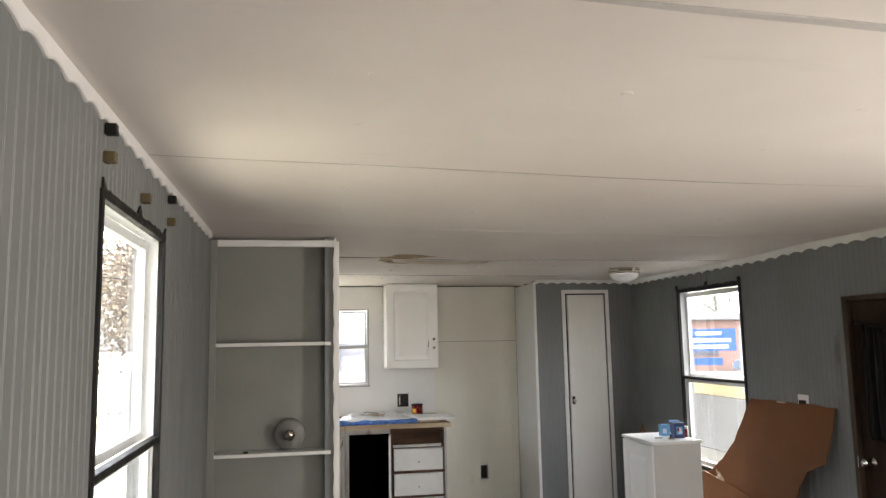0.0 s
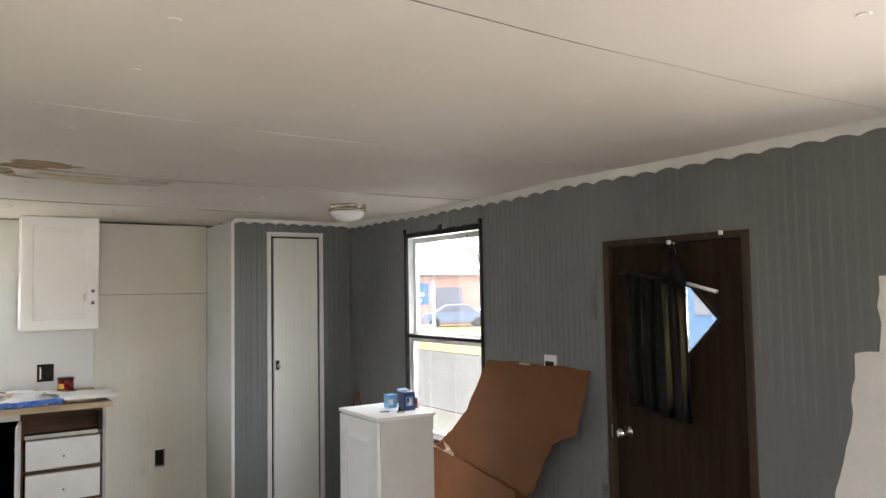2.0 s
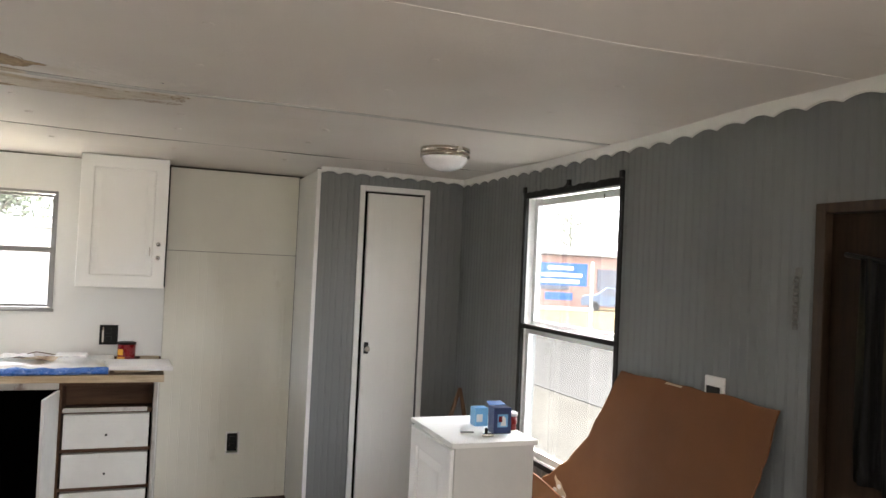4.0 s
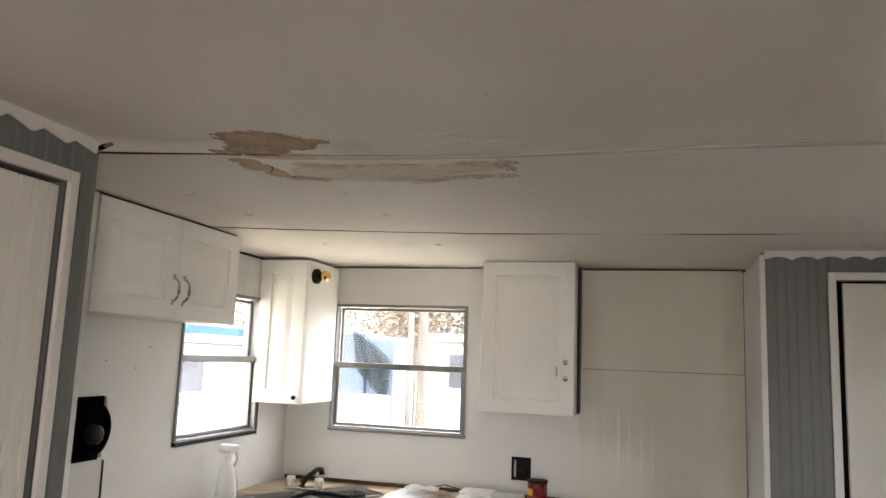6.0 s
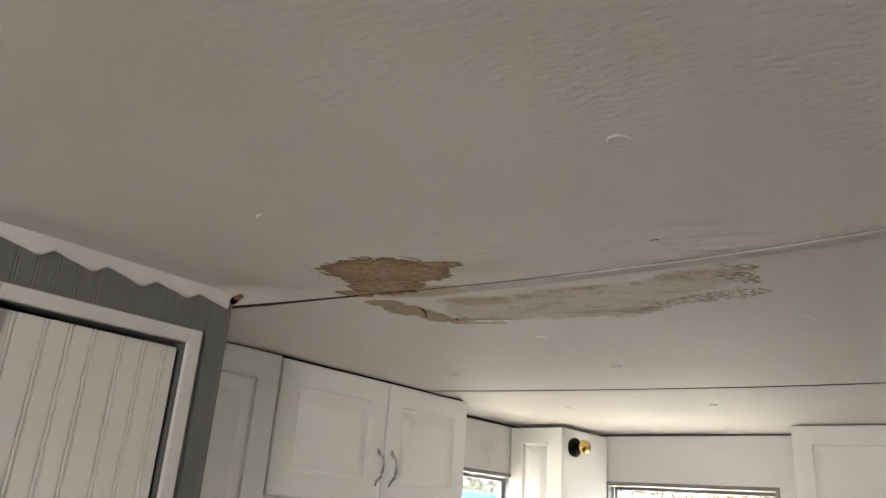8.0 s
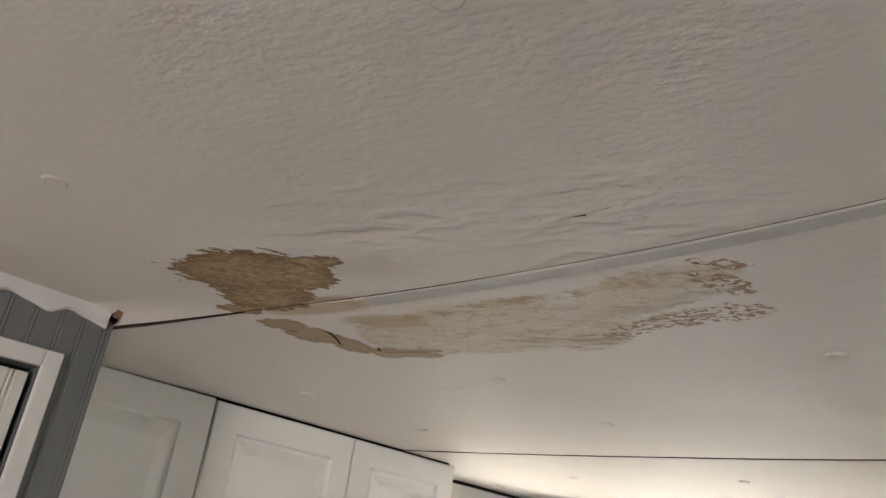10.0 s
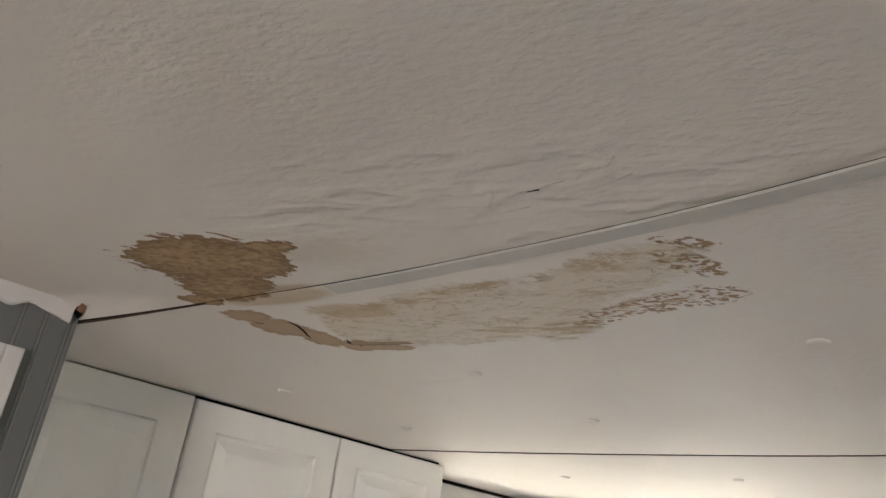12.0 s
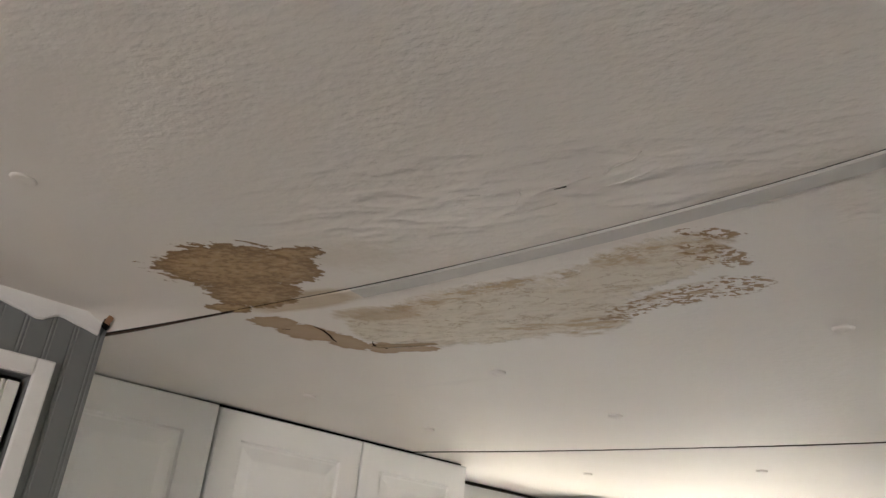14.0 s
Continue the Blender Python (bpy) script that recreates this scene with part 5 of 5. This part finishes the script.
part("pin", lathe([(0.006, 0), (0.006, 0.02), (0.003, 0.021)], 10, at=(2.615, 4.862, tz + 0.012)), BLACK, sc)
tagged(part("pen", tube([(2.540, 4.935, tz + 0.004), (2.590, 4.925, tz + 0.004)], 0.0035, 6), CLAYGLASS), "thin grey pen on the loose cabinet", "pen")

# folded wooden stand behind the cabinet
tr = thing("wooden_easel", (3.1, 6.25, 0), "narrow brown wooden stand leaning in the corner", "wooden stand")
for q in (-1, 1):
    part("leg", tube([(3.115, 6.33, 0.855), (3.10 + 0.035 * q, 6.31 - 0.018 * q, 0.70), (3.07 + 0.11 * q, 6.28 - 0.055 * q, 0.002)], [0.011, 0.014, 0.014], 8), EASELWOOD, tr)
part("cross_bar", tube([(3.02, 6.325, 0.35), (3.15, 6.255, 0.35)], 0.009, 8), EASELWOOD, tr)

# brown boards leaning on the wall
def lean(y, z, off=0.0):
    return (XR - 0.016 - off - 0.20 * (1.18 - z) / 1.18, y, z)


def rough_outline(pts, seed, amp, sub=5):
    rng = random.Random(seed)
    out = []
    for (a, b), (c, e) in zip(pts, pts[1:] + pts[:1]):
        for k_ in range(sub):
            s = k_ / sub
            j = amp if 0 < k_ else 0
            out.append((a + (c - a) * s + rng.uniform(-j, j), max(0.0015, b + (e - b) * s + rng.uniform(-j, j))))
    return out


hb = thing("leaning_board", (3.05, 4.7, 0), "large torn brown hardboard sheet leaning against the wall", "board", "brown boards")
pts = [(4.83, 1.178), (4.42, 1.182), (4.01, 1.178), (4.03, 1.02), (4.06, 0.865), (4.14, 0.835), (4.21, 0.80), (4.27, 0.70), (4.32, 0.55), (4.42, 0.47), (4.50, 0.30), (4.52, 0.003), (5.55, 0.003), (5.45, 0.40), (5.30, 0.60), (5.10, 0.74), (4.97, 0.88)]
part("sheet", prism([lean(y, z) for y, z in rough_outline(pts, 4, 0.006)], (-0.007, 0, 0)), HARD, hb)
part("torn_edge", tube([lean(y, z, 0.004) for y, z in rough_outline(pts, 4, 0.006)[60:84]], 0.005, 5), HARDEDGE, hb, "pale torn edge")
part("paper_scrap", prism([lean(y, z, 0.0078) for y, z in rough_outline([(5.17, 0.67), (5.08, 0.625), (5.01, 0.57), (5.04, 0.555), (5.14, 0.60)], 6, 0.008, 4)], (-0.001, 0, 0)), TEAR, hb, "scrap of flowered yellow paper")
for y_, z_ in ((5.12, 0.63), (5.07, 0.595), (5.15, 0.61)):
    part("paper_print", prism([lean(y_ + 0.016 * math.cos(a), z_ + 0.010 * math.sin(a), 0.0092) for a in [2 * math.pi * q / 8 for q in range(8)]], (-0.0005, 0, 0)), PAPER, hb)
part("tape_strip", prism([lean(y, z, 0.0075) for y, z in ((4.55, 1.172), (4.46, 1.171), (4.45, 1.178), (4.54, 1.180))], (-0.001, 0, 0)), TEAR, hb, "pale tape along the top edge")
hb2 = thing("leaning_board", (2.95, 4.9, 0), "lower folded brown hardboard piece against the first", "board", "brown boards")
pts = [(5.52, 0.665), (5.20, 0.638), (4.89, 0.605), (4.60, 0.565), (4.42, 0.54), (4.38, 0.30), (4.40, 0.003), (5.62, 0.003)]
part("sheet", prism([lean(y, z, 0.045) for y, z in rough_outline(pts, 9, 0.005)], (-0.007, 0, 0)), HARD, hb2)

# unpainted white patch on the grey wall
pts = [(2.20, 1.62), (2.645, 1.605), (2.655, 1.345), (2.738, 1.335), (2.752, 1.13), (2.83, 0.84), (2.86, 0.50), (2.90, 0.10), (2.20, 0.10)]
tagged(part("primer_patch", prism([right(y, z, 0.0006) for y, z in rough_outline(pts, 13, 0.008)], (-0.0012, 0, 0)), TRIM), "unpainted white primer patch on the grey wall", "paint patch", kind="structure")

# ceiling damage
cr = thing("ceiling_tear", (0.80, 5.13, 2.12), "cracked and hanging flap of wet ceiling paper", "ceiling tear")


def under(x, y, d):
    return (x, y, surf_z(x, y) - d)


for pts in ([(0.806, 5.010), (0.804, 5.030), (0.792, 5.052), (0.780, 5.066), (0.773, 5.080)], [(0.836, 5.108), (0.822, 5.122), (0.824, 5.134), (0.828, 5.148)], [(0.822, 5.122), (0.812, 5.126)], [(0.741, 4.990), (0.752, 4.999)]):
    part("crack", tube([under(x, y, 0.0006) for x, y in pts], [0.0004] + [0.0015] * (len(pts) - 2) + [0.0004], 5), SHADEBLACK, cr, "dark open crack")
bm = bmesh.new()
prev = None
for k_ in range(13):
    s = k_ / 12
    x, y = 0.818 + 0.112 * s, 5.132 + 0.036 * s
    wdt = 0.011 * math.sin(math.pi * (0.2 + 0.75 * s)) ** 0.7 + 0.002 * noise.noise((s * 7, 0, 5))
    row = [bm.verts.new(under(x + 0.4 * q * wdt, y + q * wdt, 0.0012 + 0.0012 * (1 - q * q))) for q in (-1, -0.4, 0.4, 1)]
    row += [bm.verts.new(Vector(v_.co) + Vector((0, 0, 0.0008))) for v_ in reversed(row)]
    if prev:
        for q in range(8):
            bm.faces.new((prev[q], prev[(q + 1) % 8], row[(q + 1) % 8], row[q]))
    else:
        bm.faces.new(row)
    prev = row
bm.faces.new(list(reversed(prev)))
bmesh.ops.recalc_face_normals(bm, faces=bm.faces)
part("flap", bm, FLAPM, cr, "damp curled paper flap")
# raised creases of the swollen paint
for pts in ([(1.270, 4.842), (1.300, 4.845), (1.318, 4.856)], [(1.275, 4.868), (1.300, 4.874), (1.335, 4.892), (1.352, 4.880), (1.358, 4.868)], [(1.350, 4.876), (1.378, 4.884), (1.402, 4.890), (1.430, 4.893)],
            [(1.440, 4.898), (1.455, 4.890), (1.478, 4.890), (1.492, 4.882)], [(1.290, 4.900), (1.330, 4.910), (1.372, 4.915)], [(1.418, 4.912), (1.450, 4.918), (1.490, 4.915)]):
    part("crease", tube([under(x, y, -0.0004) for x, y in pts], [0.0006] + [0.0014] * (len(pts) - 2) + [0.0008], 6), CEIL, cr)
part("pock", tube([(1.388, 4.8895, surf_z(1.388, 4.8895) - 0.0012), (1.401, 4.892, surf_z(1.401, 4.892) - 0.0012)], [0.0003, 0.0007], 5), SHADEBLACK, cr, "short dark slit")
# nail holes in the kitchen wall
for y_, z_ in ((5.96, 1.62), (5.70, 1.56), (5.88, 1.53)):
    tagged(part("nail", lathe([(0.0024, 0), (0.0024, 0.003), (0.001, 0.004)], 8, (1, 0, 0), (XL + 0.0003, y_, z_)), BLACK), "small dark nail in the white wall", "nail", "nails")

hole = thing("corner_hole", (0.42, 4.845, 2.12), "dark ragged hole beside the moulding end with bare wood", "hole")
part("cavity", prism([(x, y, surf_z(x, y) - 0.0008) for x, y in ((0.403, 4.812), (0.436, 4.806), (0.446, 4.812), (0.424, 4.822), (0.403, 4.824))], (0, 0, -0.0006)), SHADEBLACK, hole)
part("wood_chip", prism([(x, y, surf_z(x, y) - 0.0018) for x, y in ((0.424, 4.810), (0.452, 4.806), (0.456, 4.814), (0.430, 4.818))], (0, 0, -0.002)), HARDEDGE, hole, "splinter of bare wood")

# ---- outside ----
GZ = -0.75
GROUND = surface("dry_grass_ground", (0.36, 0.33, 0.26), 0.9, 0.35, 0.6, 20, 0.4, dirt_glint=(0.20, 0.21, 0.11), spec=0.0)
ASPH = surface("wet_lane_asphalt", (0.026, 0.0255, 0.024), 0.8, 0.15, 1.0, 60, 0.3, spec=0.0)
SHOULDER = surface("damp_gravel", (0.036, 0.034, 0.029), 0.9, 0.3, 0.9, 25, 0.4, dirt_glint=(0.026, 0.028, 0.017), spec=0.0)
VERGE = surface("dry_tan_grass", (0.075, 0.058, 0.032), 0.9, 0.3, 0.8, 20, 0.4, dirt_glint=(0.05, 0.053, 0.026), spec=0.0)
SIDING = surface("white_trailer_siding", (0.42, 0.42, 0.41), 0.5, 0.08, 2, 40, 0.1, spec=0.0)
TARP = surface("blue_tarp", (0.04, 0.10, 0.20), 0.5, 0.25, 3, 12, 0.2, spec=0.0)
PALECRATE = surface("pale_blue_plastic", (0.13, 0.18, 0.26), 0.5, 0.15, 3, 20, 0.1, spec=0.0)
TEALTARP = surface("teal_tarp", (0.025, 0.05, 0.07), 0.5, 0.25, 5, 20, 0.2, spec=0.12)
SIGNB = surface("blue_sign", (0.025, 0.09, 0.26), 0.4, 0.1, 3, 40, 0.0, spec=0.0)
BRICK = surface("far_brick", (0.27, 0.16, 0.13), 0.8, 0.2, 3, 30, 0.2, spec=0.0)
BARK = surface("pole_wood", (0.19, 0.165, 0.145), 0.9, 0.3, 6, 40, 0.5, spec=0.0)
LEAF = surface("leaves", (0.17, 0.20, 0.15), 0.7, 0.4, 1.5, 30, 0.0, spec=0.0)
AUTUMN = surface("autumn_leaves", (0.24, 0.19, 0.14), 0.7, 0.4, 1.5, 30, 0.0, spec=0.0)
CARB = surface("blue_car_paint", (0.10, 0.13, 0.18), 0.25, 0.1, 3, 40, 0.0, spec=0.12)
CARW = surface("grey_car_paint", (0.22, 0.225, 0.23), 0.25, 0.1, 3, 40, 0.0, spec=0.12)
DARKGLASS = surface("dark_window_glass", (0.085, 0.09, 0.11), 0.1, 0.1, 3, 40, 0.0, spec=0.12)

bm = bmesh.new()
gs = [bm.verts.new((x, y, GZ)) for x, y in ((-400, -400), (400, -400), (400, 400), (-400, 400))]
bm.faces.new(gs)
tagged(part("ground", bm, GROUND), "dry pale ground with thin grass around the home", "ground", kind="structure")
tagged(part("road", bm_box(8.6, 16.0, -60, 80, GZ + 0.004, GZ + 0.03), ASPH), "wet asphalt lane beyond the window", "road", kind="structure")
tagged(part("shoulder", bm_box(3.6, 8.58, -60, 80, GZ + 0.004, GZ + 0.02), SHOULDER), "damp gravel strip between the home and the lane", "gravel", kind="structure")
tagged(part("verge", bm_box(16.02, 30.0, -60, 80, GZ + 0.004, GZ + 0.05), VERGE), "strip of dry tan grass along the lane", "verge", kind="structure")


def trailer(x0, x1, y0, y1, zt, label, face, wins):
    t_ = thing("trailer_home", ((x0 + x1) / 2, (y0 + y1) / 2, GZ), label, "mobile home")
    part("wall", bm_box(x0, x1, y0, y1, GZ + 0.01, zt, 0.02), SIDING, t_)
    part("roof", bm_box(x0 - 0.15, x1 + 0.15, y0 - 0.15, y1 + 0.15, zt + 0.001, zt + 0.14, 0.03), SIDING, t_)
    for a, b, c, d_ in wins:
        if face == "y":
            wv = part("window", bm_box(a, b, y0 - 0.03, y0 - 0.001, c, d_, 0.004), DARKGLASS, t_)
            part("sill", bm_box(a - 0.04, b + 0.04, y0 - 0.06, y0 - 0.031, c - 0.05, c, 0.004), SIDING, wv)
        else:
            wv = part("window", bm_box(x1 + 0.001, x1 + 0.03, a, b, c, d_, 0.004), DARKGLASS, t_)
            part("sill", bm_box(x1 + 0.031, x1 + 0.06, a - 0.04, b + 0.04, c - 0.05, c, 0.004), SIDING, wv)
    return t_


trailer(-1.98, 6.5, 16.0, 20.0, 1.90, "white neighbouring mobile home with small dark windows", "y", [(-1.58, -1.03, 1.11, 1.37), (-1.58, -1.03, 1.42, 1.685), (0.9, 1.7, 1.0, 1.6)])
trailer(-12.0, -5.6, 5.0, 19.0, 1.72, "white mobile home with a blue stripe under its roof", "x", [(13.5, 14.6, 0.9, 1.5)])
tagged(part("roof_stripe", bm_box(-5.59, -5.55, 5.0, 19.0, 1.72, 2.02, 0.01), TARP), "blue stripe along the neighbour's eave", "stripe")
rl = thing("porch_rail", (-4.2, 11.0, GZ), "grey metal porch rail with thin bars", "railing")
part("hand_rail", tube([(-4.0, 12.0, 0.95), (-4.4, 13.8, 0.95)], 0.03, 6), CLAYGLASS, rl)
for q in range(10):
    part("bar", tube([(-4.0 - 0.044 * q, 12.0 + 0.2 * q, GZ + 0.01), (-4.0 - 0.044 * q, 12.0 + 0.2 * q, 0.95)], 0.014, 5), CLAYGLASS, rl)

# covered appliances in the yard
tp = thing("tarp_covered_stack", (-1.95, 13.2, GZ), "pale blue stack half covered by a dark tarp in the yard", "covered stack")
part("crate", bm_box(-2.34, -1.99, 12.95, 13.7, GZ + 0.001, 1.93, 0.03), PALECRATE, tp, "pale blue upright crate")
part("crate", bm_box(-1.985, -1.58, 13.0, 13.7, GZ + 0.001, 1.88, 0.05), PALECRATE, tp, "pale blue upright crate")
bm = bmesh.new()
g = []
for j in range(21):
    row = []
    for i in range(25):
        u, s = i / 24, j / 20
        top_, low_ = 1.945 - 0.42 * u ** 1.3, 1.42 - 0.50 * u + 0.05 * noise.noise((u * 6, 0, 2))
        z = top_ + (low_ - top_) * s
        fold = 0.035 * math.sin(14 * (u - 0.35 * s) + 2 * s) * (0.3 + s) + 0.02 * noise.noise((u * 5, s * 4, 0))
        row.append(bm.verts.new((-2.16 + 0.55 * u + 0.10 * s * (1 - u), 12.88 + 0.06 * u + fold, z)))
    g.append(row)
for r, q in zip(g, g[1:]):
    for i in range(24):
        bm.faces.new((r[i], r[i + 1], q[i + 1], q[i])).smooth = True
head = [bm.verts.new((v.co.x - 0.03, v.co.y + 0.35, 1.95 - 0.3 * (i / 24) ** 1.3)) for i, v in enumerate(g[0])]
for i in range(24):
    bm.faces.new((g[0][i + 1], g[0][i], head[i], head[i + 1])).smooth = True
bmesh.ops.solidify(bm, geom=bm.faces[:], thickness=0.008)
part("tarp", bm, TEALTARP, tp, "crumpled dark teal tarpaulin hanging in folds")
ap = thing("yard_appliance", (-1.65, 12.0, GZ), "white appliance standing in the yard", "appliance")
part("body", bm_box(-1.92, -1.39, 11.9, 12.4, GZ + 0.001, 1.12, 0.02), SIDING, ap)
part("handle", bm_box(-1.68, -1.65, 11.86, 11.899, 0.72, 0.95, 0.005), CLAYGLASS, ap)
pl = thing("utility_pole", (-1.04, 12.5, GZ), "weathered wooden pole in the yard", "pole")
part("shaft", tube([(-1.02, 12.5, GZ), (-1.02, 12.5, 2.0), (-1.00, 12.5, 6.0)], [0.065, 0.06, 0.055], 12), BARK, pl)
part("conduit", tube([(-1.22, 12.6, GZ), (-1.22, 12.6, 2.2)], 0.035, 10), BARK, pl)
tagged(part("overhead_wire", tube([(-6.5, 13.0, 3.0), (-1.05, 12.6, 2.55), (3.5, 13.4, 3.2)], 0.012, 5), BLACK), "thin black overhead wire crossing the yard", "wire")
fn = thing("yard_fence", (-4.5, 18.0, GZ), "pale board fence behind the yard", "fence")
for q in range(24):
    part("board", bm_box(-7.2 + 0.23 * q, -7.02 + 0.23 * q, 18.0, 18.03, GZ + 0.001, 1.45, 0.005), SIDING, fn)
for z in (0.1, 1.0):
    part("rail", bm_box(-7.3, -1.8, 18.04, 18.08, z, z + 0.09, 0.005), BARK, fn)

# sign, cars and far buildings by the road
sg = thing("roadside_sign", (16.58, 28.36, GZ), "blue roadside sign with white lines of writing on two posts", "sign")
su = Vector((-0.87, 0.50, 0)).normalized()
sc_ = Vector((16.58, 28.36, 0))
nrm = Vector((-0.50, -0.87, 0))


def sign_box(a, b, z0, z1, d0, d1):
    p = [sc_ + su * q + nrm * e for q, e in ((a, d0), (b, d0), (b, d1), (a, d1))]
    return prism([(v_.x, v_.y, z0) for v_ in p], (0, 0, z1 - z0))


part("board", sign_box(-1.0, 1.0, 1.0, 1.90, 0, 0.06), SIGNB, sg, "blue painted board")
for z0, a, b in ((1.64, -0.45, 0.55), (1.36, -0.8, 0.8), (1.10, -0.7, 0.8)):
    part("writing_bar", sign_box(a, b, z0, z0 + 0.14, 0.061, 0.07), PAPER, sg, "white bar in place of unreadable writing")
part("lower_board", sign_box(-0.45, 0.65, 0.42, 0.72, 0, 0.06), SIGNB, sg)
for q in (-1.2, 1.2):
    part("post", sign_box(q - 0.06, q + 0.06, GZ, 2.0, -0.06, 0.0), SIDING, sg)
part("rail", sign_box(-1.3, 1.3, 0.02, 0.16, -0.06, 0.0), SIDING, sg)


def car(x, y, rot, mat, label):
    c_ = thing("parked_car", (x, y, GZ), label, "car", "parked cars")
    m_ = Matrix.Translation((x, y, GZ)) @ Matrix.Rotation(radians(rot), 4, "Z")
    prof = [(-2.1, 0.35), (-2.15, 0.75), (-1.9, 0.9), (-1.3, 0.98), (-0.7, 1.42), (0.6, 1.45), (1.25, 1.0), (2.0, 0.88), (2.15, 0.6), (2.1, 0.35)]
    part("body", prism([m_ @ Vector((a, -0.85, b)) for a, b in prof], m_.to_3x3() @ Vector((0, 1.7, 0))), mat, c_)
    gl = [(-1.15, 0.98), (-0.66, 1.36), (0.55, 1.38), (1.08, 0.98)]
    for s in (-0.86, 0.852):
        part("window", prism([m_ @ Vector((a, s, b)) for a, b in gl], m_.to_3x3() @ Vector((0, 0.008, 0))), DARKGLASS, c_)
    for a in (-1.35, 1.35):
        for s in (-0.87, 0.71):
            part("wheel", lathe([(0.2, 0), (0.32, 0.01), (0.32, 0.15), (0.2, 0.16)], 20, m_.to_3x3() @ Vector((0, 1, 0)), m_ @ Vector((a, s, 0.32))), BLACK, c_)
    return c_


car(27.5, 40.5, 150, CARB, "dark blue car parked across the lane")
car(31.5, 41.3, 150, CARW, "grey car parked across the lane")
car(31.0, 37.5, 150, CARB, "dark car parked beside the grey one")
fb = thing("brick_building", (34, 48, GZ), "long low red-brick building across the road", "building")
part("wall", bm_box(22, 50, 44, 52, GZ + 0.001, 2.6, 0.05), BRICK, fb)
part("roof", bm_box(21.5, 50.5, 43.5, 52.5, 2.61, 3.1, 0.1), CLAYGLASS, fb)
for q in range(6):
    part("window", bm_box(24 + 4.3 * q, 26.2 + 4.3 * q, 43.93, 43.99, 0.4, 1.8, 0.01), DARKGLASS, fb)


def tree(x, y, h, spread, mat, label, seed, leaves=10000, size=0.075):
    rng = random.Random(seed)
    t_ = thing("tree", (x, y, GZ), label, "tree", "trees")
    part("trunk", tube([(x, y, GZ), (x + 0.1, y, GZ + h * 0.3), (x - 0.05, y + 0.1, GZ + h * 0.6), (x, y, GZ + h * 0.9)], [0.22, 0.17, 0.10, 0.03], 8), BARK, t_)
    vs, fs = [], []
    tips = []
    for q in range(9):
        a, z0 = rng.uniform(0, 6.28), GZ + h * rng.uniform(0.28, 0.7)
        r = spread * rng.uniform(0.5, 1.0)
        tip = Vector((x + r * math.cos(a), y + r * math.sin(a), z0 + h * rng.uniform(0.1, 0.3)))
        part("limb", tube([(x, y, z0), (x + 0.5 * (tip.x - x), y + 0.5 * (tip.y - y), (z0 + tip.z) / 2 + 0.15), tip], [0.07, 0.045, 0.015], 5), BARK, t_)
        tips += [tip, (tip + Vector((x, y, z0))) / 2, Vector((x, y, GZ + h * rng.uniform(0.6, 0.95)))]
    for _ in range(leaves):
        c_ = rng.choice(tips) + Vector([rng.gauss(0, spread * 0.26) for _ in range(3)])
        d1, d2 = Vector([rng.gauss(0, 1) for _ in range(3)]).normalized() * size, Vector([rng.gauss(0, 1) for _ in range(3)]).normalized() * size * 0.7
        n0 = len(vs)
        vs += [c_ - d1, c_ + d2, c_ + d1, c_ - d2]
        fs.append((n0, n0 + 1, n0 + 2, n0 + 3))
    me = bpy.data.meshes.new("crown")
    me.from_pydata([tuple(v_) for v_ in vs], [], fs)
    me.materials.append(mat)
    o_ = new("crown", me)
    o_.parent = t_
    o_.matrix_parent_inverse = t_.matrix_world.inverted()
    tagged(o_, "uneven crown of small leaves")


tree(-5.0, 24.5, 6.5, 1.9, AUTUMN, "tree with thin autumn leaves behind the fence", 1)
tree(-3.0, 26.0, 6.0, 1.8, LEAF, "green leafy tree behind the neighbour's home", 2)
tree(-9.5, 25.5, 7.0, 2.2, AUTUMN, "tall tree with brownish leaves", 3)
tree(34.0, 57.0, 9.5, 4.2, LEAF, "broad green tree behind the brick building", 4)
tree(27.0, 58.0, 8.5, 4.0, LEAF, "broad green tree beside the brick building", 5)
tree(-16.0, 27.0, 8.0, 2.4, LEAF, "green tree beyond the neighbouring home", 7)
tree(42.0, 56.5, 9.0, 4.2, LEAF, "broad green tree beyond the brick building", 8)
tree(26.0, 22.0, 5.0, 2.6, LEAF, "green tree seen through the door light", 9)
tree(30.0, 20.5, 5.0, 2.6, AUTUMN, "brownish tree seen through the door light", 10)
# Added van-shaped block that puts sky blue into the door light's view.
vn = thing("blue_block", (19.5, 15.8, GZ), "bright blue block added to colour the view through the door light", "van")
part("body", bm_box(18.6, 21.0, 13.2, 15.6, GZ + 0.35, 1.75, 0.12), TARP, vn)
part("window", bm_box(18.57, 18.599, 14.6, 15.3, 0.75, 1.4, 0.005), DARKGLASS, vn)
for q in (13.7, 15.1):
    part("wheel", lathe([(0.2, 0), (0.34, 0.01), (0.34, 0.18), (0.2, 0.19)], 20, (1, 0, 0), (18.58, q, GZ + 0.34)), BLACK, vn)
